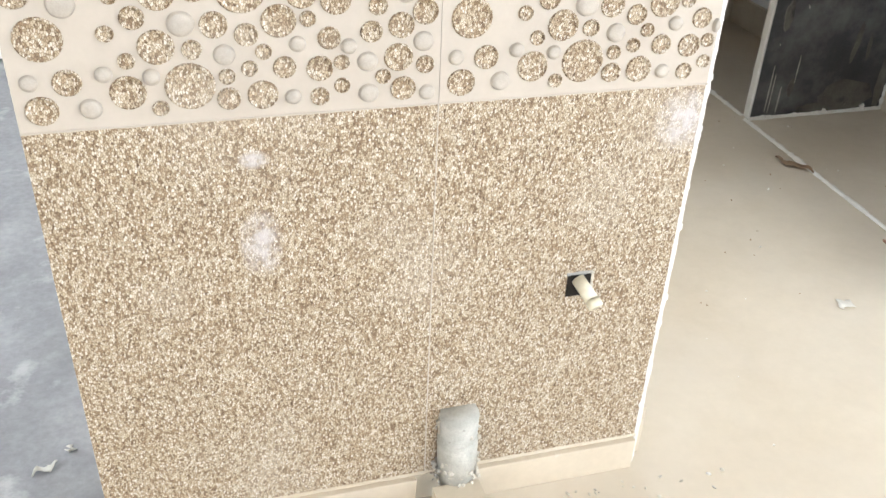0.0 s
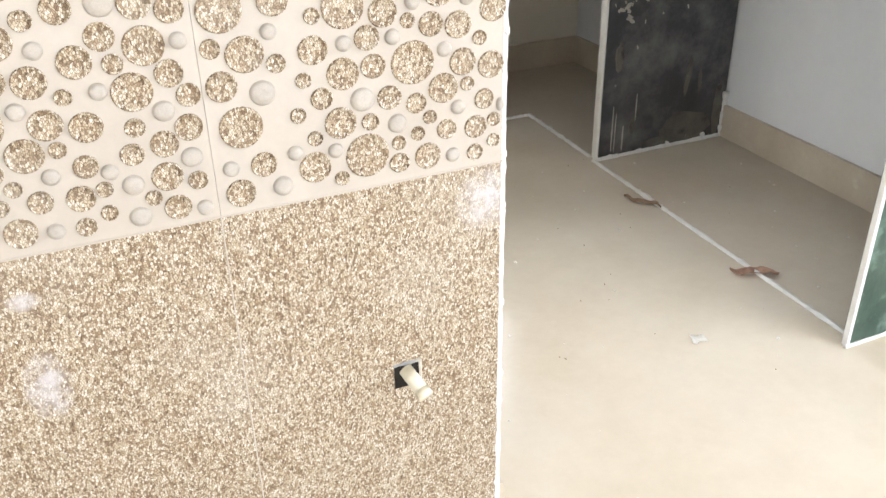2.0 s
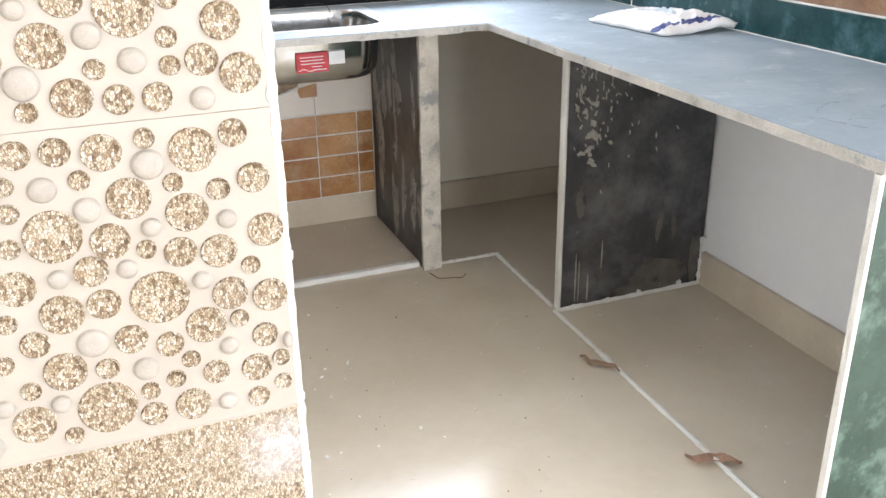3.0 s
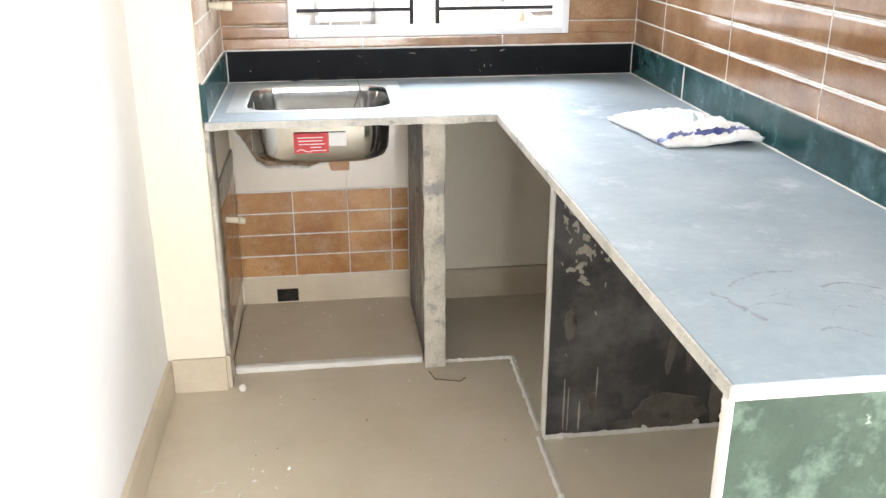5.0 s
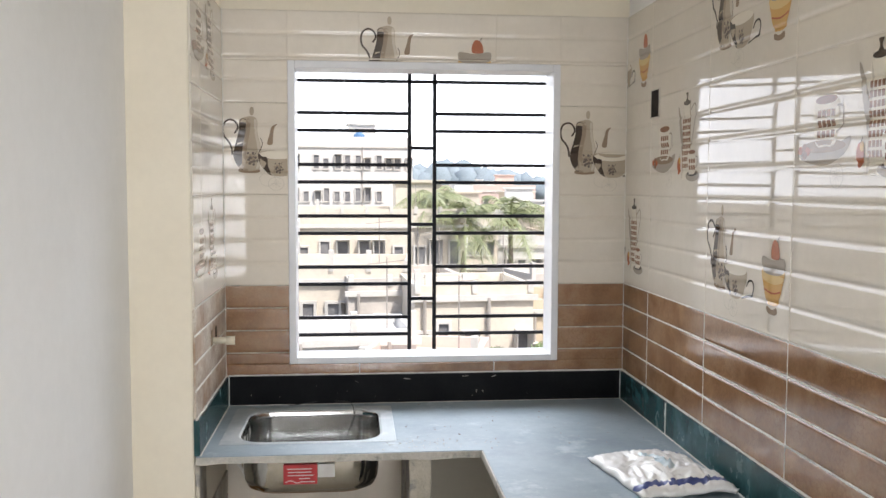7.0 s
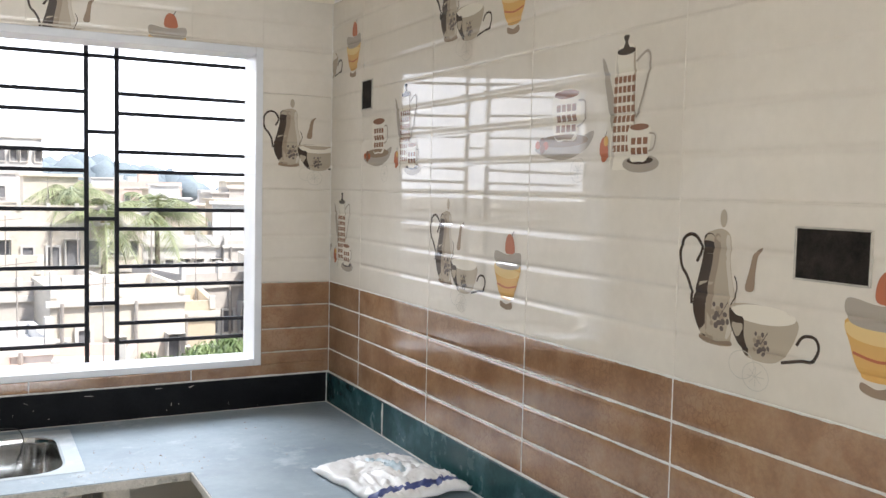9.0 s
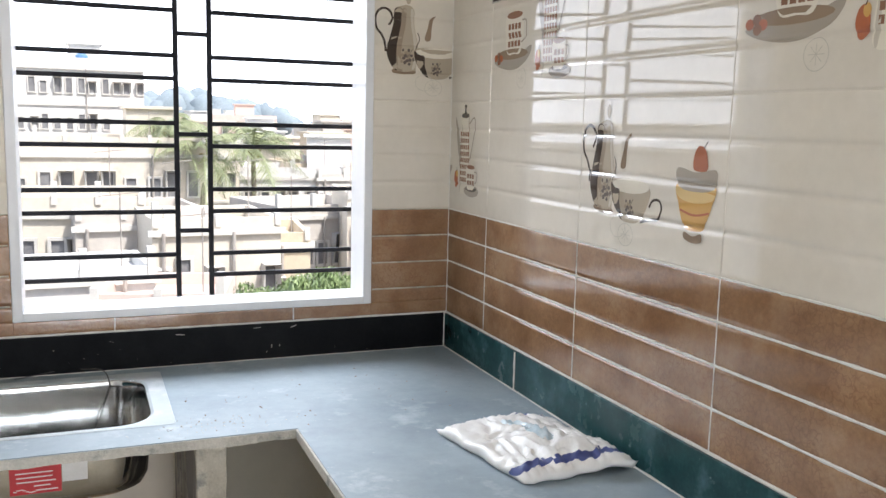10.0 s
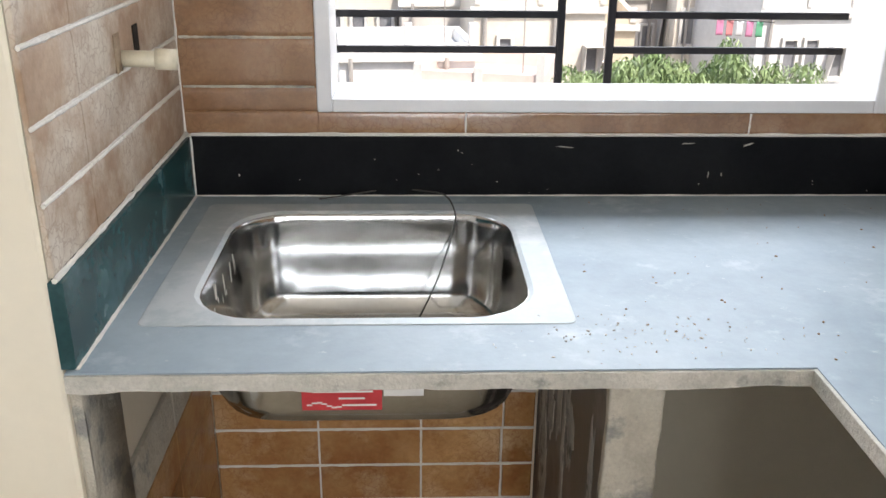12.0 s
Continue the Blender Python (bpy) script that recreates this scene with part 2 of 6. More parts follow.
# near-black that stands for the shade inside uncut holes
M["dark"] = surface("hollow_shade", (0.015, 0.013, 0.011), (0.05, 0.042, 0.035), 30.0, 0.95, 0.3, 80.0, 0.3, spec=0.1)
M["steel"] = surface("stainless_steel", (0.50, 0.50, 0.49), (0.66, 0.66, 0.65), 9.0, 0.12, 0.04, 14.0, 0.10, metal=1.0, gloss=(0.06, 0.20), spots=[((0.34, 0.33, 0.31), 11.0, 0.60, 0.4), ((0.60, 0.58, 0.54), 5.0, 0.52, 0.5, 0.2)])
M["steel_rim"] = surface("dusty_steel_rim", (0.40, 0.445, 0.46), (0.50, 0.54, 0.555), 12.0, 0.6, 0.03, 90.0, 0.08, metal=0.1, spots=[((0.58, 0.59, 0.59), 12.0, 0.5, 0.5)])

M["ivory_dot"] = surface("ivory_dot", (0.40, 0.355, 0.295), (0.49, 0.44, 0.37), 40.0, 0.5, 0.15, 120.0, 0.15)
M["drain_grey"] = surface("grey_drain_plastic", (0.36, 0.35, 0.30), (0.58, 0.56, 0.49), 25.0, 0.6, 0.3, 90.0, 0.2)
M["red"] = surface("red_paper", (0.45, 0.022, 0.030), (0.58, 0.035, 0.042), 40.0, 0.5, 0.0, 1.0, 0.1)
M["paper"] = surface("white_paper", (0.74, 0.72, 0.68), (0.80, 0.78, 0.75), 50.0, 0.6, 0.0, 1.0, 0.1)
M["rubble"] = surface("broken_mortar", (0.17, 0.10, 0.055), (0.46, 0.36, 0.25), 30.0, 0.95, 0.5, 90.0, 0.3)
M["box_grey"] = surface("box_lip", (0.35, 0.32, 0.27), (0.60, 0.56, 0.48), 40.0, 0.8, 0.2, 90.0, 0.2)
M["bag_white"] = surface("bag_white", (0.80, 0.79, 0.77), (0.87, 0.86, 0.85), 14.0, 0.35, 0.06, 60.0, 0.06)
M["bag_blue"] = surface("bag_blue", (0.035, 0.055, 0.20), (0.07, 0.10, 0.30), 30.0, 0.35, 0.06, 60.0, 0.15)
M["bag_pale"] = surface("bag_pale_blue", (0.42, 0.58, 0.66), (0.70, 0.76, 0.79), 40.0, 0.35, 0.06, 60.0, 0.1)
M["wire"] = surface("dark_wire", (0.02, 0.02, 0.018), (0.06, 0.055, 0.05), 60.0, 0.5)
M["wire_rust"] = surface("rusty_wire", (0.10, 0.055, 0.03), (0.20, 0.11, 0.06), 60.0, 0.8)
M["leaf"] = surface("dry_leaf", (0.26, 0.16, 0.09), (0.46, 0.31, 0.19), 60.0, 0.8, 0.2, 150.0, 0.3)
M["leaf_red"] = surface("dry_leaf_red", (0.34, 0.18, 0.11), (0.54, 0.33, 0.22), 60.0, 0.8, 0.2, 150.0, 0.3)
M["floor_chip"] = surface("pale_scrap", (0.60, 0.56, 0.48), (0.72, 0.68, 0.60), 60.0, 0.7, 0.1, 90.0, 0.1)
M["scuff"] = surface("scuffed_dust", (0.17, 0.20, 0.22), (0.30, 0.34, 0.37), 60.0, 0.5, 0.0, 1.0, 0.2)

hz, hn, hl, hb = nodes_of("hazy_sky")
hb.inputs["Base Color"].default_value = (0, 0, 0, 1)
hb.inputs["Emission Color"].default_value = (0.93, 0.95, 1.0, 1)
hb.inputs["Emission Strength"].default_value = 2.5
M["haze"] = hz
M["earth"] = surface("town_ground", (0.20, 0.18, 0.15), (0.34, 0.31, 0.26), 0.05, 0.9, 0.0, 1.0, 0.2)
for k, c in (("white", (0.70, 0.69, 0.66)), ("cream", (0.68, 0.62, 0.52)), ("ochre", (0.60, 0.51, 0.38)), ("pink", (0.68, 0.54, 0.47)), ("grey", (0.56, 0.52, 0.47))):
    M["town_" + k] = surface("plaster_" + k, tuple(v * 0.82 for v in c), c, 0.35, 0.9, 0.1, 3.0, 0.12, spots=[(tuple(v * 0.55 for v in c), 0.6, 0.62, 0.6)])
# dark panes lifted in grey, putting the distance haze into the colour
M["town_dark"] = surface("hazed_dark_glass", (0.16, 0.16, 0.17), (0.28, 0.28, 0.28), 1.0, 0.2)
M["town_stain"] = surface("stained_pipe", (0.30, 0.27, 0.24), (0.45, 0.42, 0.38), 1.0, 0.9)
M["town_trim"] = surface("plaster_trim", (0.52, 0.50, 0.46), (0.62, 0.60, 0.56), 1.0, 0.9, 0.0, 1.0, 0.1)
M["town_blue"] = surface("blue_plastic_tank", (0.10, 0.22, 0.40), (0.16, 0.30, 0.50), 2.0, 0.5)
# blue-grey distance haze is mixed into the woods' own colour
M["hill"] = surface("hazy_woods", (0.20, 0.25, 0.28), (0.26, 0.31, 0.34), 0.08, 0.95, 0.0, 1.0, 0.25)
M["palm_leaf"] = surface("palm_frond", (0.16, 0.20, 0.09), (0.42, 0.45, 0.25), 1.5, 0.4, 0.0, 1.0, 0.25)
M["palm_trunk"] = surface("palm_trunk", (0.16, 0.13, 0.10), (0.30, 0.26, 0.20), 4.0, 0.9, 0.3, 12.0, 0.3)
M["palm_nut"] = surface("coconut", (0.20, 0.16, 0.05), (0.34, 0.25, 0.09), 3.0, 0.6)
M["mango_leaf"] = surface("mango_leaf", (0.13, 0.21, 0.07), (0.32, 0.40, 0.17), 1.6, 0.45, 0.0, 1.0, 0.35)
for k, c in (("pink", (0.66, 0.26, 0.40)), ("red", (0.58, 0.22, 0.22)), ("white", (0.7, 0.7, 0.68)), ("green", (0.12, 0.36, 0.20))):
    M["wash_" + k] = surface("cloth_" + k, tuple(v * 0.8 for v in c), c, 3.0, 0.8)

# ---- building helpers ----


def box(bm, x0, x1, y0, y1, z0, z1):
    r = bmesh.ops.create_cube(bm, size=1.0)
    for v in r["verts"]:
        v.co = Vector((x0 + (v.co.x + 0.5) * (x1 - x0), y0 + (v.co.y + 0.5) * (y1 - y0), z0 + (v.co.z + 0.5) * (z1 - z0)))
    return r["verts"]


def soft_box(x0, x1, y0, y1, z0, z1, r=0.003, seg=2):
    bm = bmesh.new()
    box(bm, x0, x1, y0, y1, z0, z1)
    if r:
        bmesh.ops.bevel(bm, geom=bm.edges[:], offset=r, segments=seg, affect="EDGES", profile=0.6)
    return bm


def tube(bm, a, b, r0, r1=None, seg=12, caps=True):
    a, b = Vector(a), Vector(b)
    turn = (b - a).to_track_quat("Z", "Y").to_matrix().to_4x4()
    bmesh.ops.create_cone(bm, cap_ends=caps, segments=seg, radius1=r0, radius2=r0 if r1 is None else r1, depth=(b - a).length, matrix=Matrix.Translation((a + b) / 2) @ turn)


def mesh_of(name, bm, material, smooth=False):
    me = bpy.data.meshes.new(name)
    bm.to_mesh(me)
    bm.free()
    for mm in material if isinstance(material, (list, tuple)) else [material]:
        me.materials.append(mm)
    if smooth:
        me.shade_smooth()
    return me


def part(name, bm, material, parent=None, label="", smooth=False):
    ob = new(name, mesh_of(name, bm, material, smooth))
    if parent:
        ob.parent = parent
        ob.matrix_parent_inverse = parent.matrix_basis.inverted()
    if label:
        tagged(ob, label)
    return ob


def structure(name, bm, material, label, category, smooth=False):
    return tagged(part(name, bm, material, None, "", smooth), label, category, "", "structure")


def thing(name, at, label, category, group=""):
    ob = new(name)
    ob.location = at
    ob.empty_display_size = 0.05
    return tagged(ob, label, category, group)


def roughen(bm, amount, scale, axis=None):
    """Uneven hand-made surface."""
    for v in bm.verts:
        d = noise.noise_vector(v.co * scale) * amount
        v.co += Vector(d) if axis is None else Vector([d[i] if i in axis else 0 for i in range(3)])


# ---- plan ----
XR, YB, XA, XL, YP = 2.36, 3.437, 0.987, 0.815, 1.173   # tiled right wall, back wall, sink bay side, left wall, pebble face
TOP = 0.81                                               # counter height
SPL = 0.911                                              # top of the stone upstand
ROW = 0.0765
TH = 4 * ROW
BROWN = SPL + TH
WX0, WX1, WZ0, WZ1 = 1.212, 2.113, 0.960, 1.958          # window opening
CEIL = 2.75
T = 0.006                                                # tile thickness
CX, CY, CEND = 1.779, 2.847, 1.335                       # inner corner and near end of the worktop

# ---- floor, walls, ceiling ----
floor = structure("floor", soft_box(-0.06, 4.5, -7.5, YB + 0.15, -0.12, 0.0, 0), M["floor"], "glossy dusty cream floor of large vitrified tiles", "floor")
hall = structure("floor_hall", soft_box(-2.7, -0.06, -7.5, YP + 0.09, -0.12, 0.0, 0), M["floor"], "glossy dusty cream hall floor of large tiles", "floor")
bed = structure("floor_side_room", soft_box(-2.7, -0.06, YP + 0.09, YB + 0.15, -0.12, -0.012, 0), M["concrete"], "bare grey cement floor of the side room", "floor")
structure("ceiling", soft_box(-2.85, 4.5, -7.65, YB + 0.3, CEIL, CEIL + 0.12, 0), M["ceiling"], "plain white painted ceiling", "ceiling")

bm = bmesh.new()
D = 0.26
DI = 0.125
for g, d0, d1 in ((0.012, T, DI), (0.075, DI, D)):
    box(bm, 0.70, WX0 - g, YB + d0, YB + d1, 0, CEIL)
    box(bm, WX1 + g, XR + 0.3, YB + d0, YB + d1, 0, CEIL)
    box(bm, WX0 - g, WX1 + g, YB + d0, YB + d1, 0, WZ0 - g)
    box(bm, WX0 - g, WX1 + g, YB + d0, YB + d1, WZ1 + g, CEIL)
wall_n = structure("wall_north", bm, M["paint_cream"], "cream painted kitchen wall around a barred window", "wall")
wall_e = structure("wall_east", soft_box(XR + T, XR + 0.2, 1.16, YB + T, 0, CEIL, 0), M["paint_white"], "white painted side wall behind the tiles", "wall")
bm = soft_box(0.70, XL, YP + T, 2.862, 0, CEIL, 0)
for v in bm.verts:
    if v.co.y < 1.5 and v.co.x > 0.75:
        v.co.x = 0.802
wall_w = structure("wall_west", bm, M["paint_white"], "smooth white painted kitchen wall", "wall")
pier = structure("wall_pier", soft_box(0.70, XA - T, 2.862, YB + T, 0, CEIL, 0.006), M["paint_cream"], "cream painted pier beside the sink bay", "wall")
structure("wall_pebble_core", soft_box(-0.065, 0.70, YP + T, YP + 0.13, 0, CEIL, 0), M["paint_cream"], "plastered wall behind the pebble tiles", "wall")
structure("wall_lintel", soft_box(-2.7, -0.065, YP + T, YP + 0.13, 2.1, CEIL, 0), M["paint_cream"], "plastered lintel over the doorway", "wall")
structure("wall_side_room", soft_box(-2.7, -0.95, YP + T, YP + 0.13, 0, 2.1, 0), M["paint_cream"], "plastered wall beside the doorway", "wall")
structure("wall_far_side", soft_box(-2.7, 0.70, YB + T, YB + D, 0, CEIL, 0), M["paint_white"], "white wall of the side room", "wall")
# opening added in this unseen wall to let fill light in
bm = bmesh.new()
box(bm, -2.85, -2.7, -7.5, -2.45, 0, CEIL)
box(bm, -2.85, -2.7, -0.85, YB + D, 0, CEIL)
box(bm, -2.85, -2.7, -2.45, -0.85, 0, 0.3)
box(bm, -2.85, -2.7, -2.45, -0.85, 2.35, CEIL)
structure("wall_far_west", bm, M["paint_white"], "unseen white hall wall with an added light opening", "wall")
# unseen wall, set far back so its added opening lights evenly
bm = bmesh.new()
box(bm, -2.85, 0.55, -7.65, -7.5, 0, CEIL)
box(bm, 2.95, 4.5, -7.65, -7.5, 0, CEIL)
box(bm, 0.55, 2.95, -7.65, -7.5, 0, 0.25)
box(bm, 0.55, 2.95, -7.65, -7.5, 2.35, CEIL)
structure("wall_south", bm, M["paint_white"], "unseen white wall behind the walker with an added light opening", "wall")
structure("wall_hall_north", soft_box(XR + 0.2, 3.0, 1.16, 1.30, 0, CEIL, 0), M["paint_white"], "white wall of the hall beside the kitchen", "wall")
bm = bmesh.new()
box(bm, 3.0, 3.2, -7.5, -2.15, 0, CEIL)
box(bm, 3.0, 3.2, 0.55, 1.30, 0, CEIL)
box(bm, 3.0, 3.2, -2.15, 0.55, 2.45, CEIL)
structure("wall_hall_east", bm, M["paint_white"], "white wall with the wide balcony opening", "wall")

# ---- wall tiles ----
tile_meshes = {}
RELIEF = ((-0.0120, 0.0), (-0.0085, -0.0001), (-0.0040, -0.0010), (0.0, -0.0030), (0.0040, -0.0010), (0.0085, -0.0001), (0.0120, 0.0))


def tile_mesh(w, z0, z1, material, flat=False):
    """A glazed tile in the plane y = 0, facing -y, with rounded brick courses; z0, z1 are heights above the first course."""
    key = (round(w, 4), round(z0, 4), round(z1, 4), material.name, flat)
    if key not in tile_meshes:
        zs = [(z0, -0.0022), (z0 + 0.002, -0.0003), (z0 + 0.0045, 0.0), (z0 + 0.010, 0.0)]
        k = math.floor(z0 / ROW + 1e-6) + 1
        while k * ROW < z1 - 0.006 and not flat:
            for dz, d in RELIEF:
                if zs[-1][0] < k * ROW + dz - 1e-4:
                    zs.append((k * ROW + dz, d))
            k += 1
        zs += [(z1 - 0.010, 0.0), (z1 - 0.0045, 0.0), (z1 - 0.002, -0.0003), (z1, -0.0022)]
        zs = [p for p in sorted(zs) if z0 - 1e-6 <= p[0] <= z1 + 1e-6]
        bm = bmesh.new()
        rows = []
        for z, d in zs:
            rows.append([bm.verts.new((x, y, z - z0)) for x, y in ((0, T), (0.0, -d + 0.0008), (0.0014, -d), (w - 0.0014, -d), (w, -d + 0.0008), (w, T))])
        for a, b in zip(rows, rows[1:]):
            for i in range(5):
                bm.faces.new((a[i], a[i + 1], b[i + 1], b[i]))
        bm.faces.new(rows[0][::-1])
        bm.faces.new(rows[-1])
        bmesh.ops.recalc_face_normals(bm, faces=bm.faces)
        for e in bm.edges:
            along = abs(e.verts[0].co.z - e.verts[1].co.z) > 1e-5
            e.smooth = not along and min(len(f.verts) for f in e.link_faces) == max(len(f.verts) for f in e.link_faces)
        me = mesh_of("tile", bm, material, True)
        tile_meshes[key] = me
    return tile_meshes[key]


def lay_tiles(parent, turn, cuts, courses, hole=None):
    """cuts: joints along the wall; courses: (z0, z1, material); turn: pose that carries the plane y=0 to the wall; hole: (u0, u1, z0, z1)."""
    for u0, u1 in zip(cuts, cuts[1:]):
        for z0, z1, material in courses:
            us, zs = [u0, u1], [z0, z1]
            if hole:
                us = sorted({u0, u1, *(h for h in hole[:2] if u0 < h < u1)})
                zs = sorted({z0, z1, *(h for h in hole[2:] if z0 < h < z1)})
            for a, b in zip(us, us[1:]):
                for c, d in zip(zs, zs[1:]):
                    if hole and a >= hole[0] - 1e-6 and b <= hole[1] + 1e-6 and c >= hole[2] - 1e-6 and d <= hole[3] + 1e-6:
                        continue
                    ga, gb, gc, gd = (0.0003 if v in (u0, u1, z0, z1) else 0 for v in (a, b, c, d))
                    base = (c - SPL) % TH if (c - SPL) % TH < TH - 1e-4 else 0.0
                    ob = new("tile", tile_mesh(b - gb - a - ga, base + gc, base + d - c - gd, material))
                    ob.matrix_world = turn @ Matrix.Translation((a + ga, 0, c + gc))
                    ob.parent = parent


WHITE = [(BROWN + i * TH, BROWN + (i + 1) * TH, M["tile_white"]) for i in range(3)]
COURSES = [(SPL, BROWN, M["tile_brown"])] + WHITE
TOP_TILE = BROWN + 3 * TH
# the planes: back wall, right wall (u runs from the back corner towards the walker), sink bay side
ON_BACK = Matrix.Translation((0, YB, 0))
ON_RIGHT = Matrix.Translation((XR, YB, 0)) @ pose(0, 0, 0, 0, 0, -90)
ON_BAY = Matrix.Translation((XA, 2.864, 0)) @ pose(0, 0, 0, 0, 0, 90)

# ---- worktop on stone panels ----
top = thing("worktop", (CX, CY, TOP), "dusty grey stone L-shaped kitchen worktop on upright panels", "worktop")
SX0, SX1, SY0, SY1 = 1.072, 1.508, 2.968, 3.350          # cut-out for the sink
TK = 0.021
bm = bmesh.new()
box(bm, XA, SX0, CY + 0.002, YB, TOP - TK, TOP)
box(bm, SX1, XR, CY + 0.002, YB, TOP - TK, TOP)
box(bm, SX0, SX1, CY + 0.002, SY0, TOP - TK, TOP)
box(bm, SX0, SX1, SY1, YB, TOP - TK, TOP)
box(bm, CX + 0.002, XR, CEND + 0.002, CY + 0.002, TOP - TK, TOP)
bmesh.ops.remove_doubles(bm, verts=bm.verts, dist=0.0001)
part("slab", bm, M["slab"], top)
bm = soft_box(XA, CX + 0.002, CY - 0.002, CY + 0.002, TOP - TK, TOP - 0.002, 0)
bmesh.ops.subdivide_edges(bm, edges=[e for e in bm.edges if abs(e.verts[0].co.x - e.verts[1].co.x) > 0.1], cuts=40)
for v in bm.verts:
    if v.co.z < TOP - 0.02:
        v.co.z += 0.004 * noise.noise(v.co * 30)
    v.co.y += 0.0012 * noise.noise(v.co * 50)
part("front_edge", bm, M["slab_edge"], top, "rough unpolished stone edge")
part("front_edge", soft_box(CX - 0.003, CX + 0.002, CEND, CY + 0.001, TOP - TK, TOP - 0.001, 0.001), M["slab_edge"], top, "rough unpolished stone edge")
part("front_edge", soft_box(CX - 0.001, XR, CEND - 0.003, CEND + 0.002, TOP - TK, TOP - 0.001, 0.001), M["white_cement"], top, "pale cement-smeared stone edge")

# stone upstand round the worktop
ups = thing("upstand", (XR, YB, TOP), "low polished stone upstand along the tiled walls", "upstand")
part("back_strip", soft_box(XA + 0.010, XR - 0.010, YB - 0.010, YB + T, TOP, SPL - 0.002, 0.001), M["black"], ups, "black polished stone strip")
part("side_strip", soft_box(XR - 0.010, XR + T, 2.962, YB - 0.0105, TOP, SPL - 0.002, 0.001), M["teal"], ups, "dark teal green stone strip")
part("side_strip", soft_box(XR - 0.010, XR + T, CEND, 2.958, TOP, SPL - 0.002, 0.001), M["teal"], ups, "dark teal green stone strip")
part("bay_strip", soft_box(XA - T, XA + 0.010, CY + 0.01, YB - 0.0105, TOP, SPL - 0.002, 0.001), M["teal"], ups, "dark teal green stone strip")


def ragged_bead(a, b, r, n=60):
    """A thin uneven line of white cement."""
    a, b = Vector(a), Vector(b)
    bm = bmesh.new()
    along = (b - a).normalized()
    side = along.orthogonal()
    up = along.cross(side)
    rings = []
    for i in range(n + 1):
        p = a + (b - a) * i / n
        s = r * (0.75 + 0.8 * abs(noise.noise(p * 45)) + 0.5 * abs(noise.noise(p * 140)))
        rings.append([bm.verts.new(p + side * math.cos(k * math.pi / 3) * s + up * math.sin(k * math.pi / 3) * s) for k in range(6)])
    for p, q in zip(rings, rings[1:]):
        for k in range(6):
            bm.faces.new((p[k], p[(k + 1) % 6], q[(k + 1) % 6], q[k]))
    for ring in (rings[0], rings[-1]):
        bm.faces.new(ring)
    bmesh.ops.recalc_face_normals(bm, faces=bm.faces)
    return bm


for a, b, r in (((XA + 0.01, YB - 0.002, SPL), (XR, YB - 0.002, SPL), 0.0022), ((XR - 0.002, CEND, SPL), (XR - 0.002, YB, SPL), 0.0022),
                ((XA + 0.002, CY + 0.01, SPL), (XA + 0.002, YB, SPL), 0.0022), ((XR - 0.010, YB - 0.010, TOP), (XR - 0.010, YB - 0.010, SPL), 0.0018),
                ((XA + 0.010, YB - 0.010, TOP), (XA + 0.010, YB - 0.010, SPL), 0.0018), ((XR - 0.011, 2.96, TOP), (XR - 0.011, 2.96, SPL - 0.004), 0.0015),
                ((XR - 0.011, CEND, TOP), (XR - 0.011, YB - 0.011, TOP), 0.0018), ((XA + 0.011, YB - 0.011, TOP), (XR - 0.011, YB - 0.011, TOP), 0.0012),
                ((XA + 0.011, CY + 0.01, TOP), (XA + 0.011, YB - 0.011, TOP), 0.0018)):
    part("cement_joint", ragged_bead(a, b, r), M["white_cement"], ups)
for a, b in (((XR + 0.001, YB + 0.001, BROWN - TH), (XR + 0.001, YB + 0.001, TOP_TILE)), ((XA - 0.001, YB + 0.001, SPL), (XA - 0.001, YB + 0.001, TOP_TILE))):
    part("corner_joint", ragged_bead(a, b, 0.0022), M["white_cement"], wall_n)

# ---- stone and cement panels that carry the worktop ----
leg = thing("support_panel", (1.61, 2.96, 0), "cement-smeared stone panel standing under the worktop", "panel")
part("board", soft_box(1.580, 1.622, 2.932, YB - 0.001, 0.0, TOP - TK - 0.001, 0.002), M["black_worn"], leg, "black stone board streaked with cement")
bm = soft_box(1.576, 1.641, 2.912, 2.932, 0.0, TOP - TK - 0.001, 0.004)
bmesh.ops.subdivide_edges(bm, edges=[e for e in bm.edges if abs(e.verts[0].co.z - e.verts[1].co.z) > 0.2], cuts=24)
roughen(bm, 0.0035, 22, (0, 1))
part("front_post", bm, M["cement"], leg, "ragged cement front post", True)
mid = thing("support_panel", (1.86, 2.48, 0), "black stone panel with pale scratches standing under the worktop", "panel")
part("board", soft_box(1.856, XR - 0.001, 2.478, 2.510, 0, TOP - TK - 0.001, 0.001), M["black_worn"], mid)
bm = soft_box(1.848, 1.856, 2.478, 2.508, 0, TOP - TK - 0.001, 0.003)
bmesh.ops.subdivide_edges(bm, edges=[e for e in bm.edges if abs(e.verts[0].co.z - e.verts[1].co.z) > 0.2], cuts=24)
roughen(bm, 0.0012, 25, (0, 1))
part("front_edge", bm, M["white_cement"], mid, "whitewashed panel edge", True)
part("cement_joint", ragged_bead((1.85, 2.476, 0.002), (XR, 2.476, 0.002), 0.006), M["white_cement"], mid)
part("cement_joint", ragged_bead((XR - 0.002, 2.476, 0.002), (XR - 0.002, 2.476, 0.16), 0.007), M["white_cement"], mid)
end = thing("support_panel", (1.80, 1.33, 0), "green marbled stone end panel under the worktop", "panel")
part("board", soft_box(1.786, XR - 0.001, CEND + 0.004, CEND + 0.026, 0, TOP - TK - 0.001, 0.001), M["green"], end)
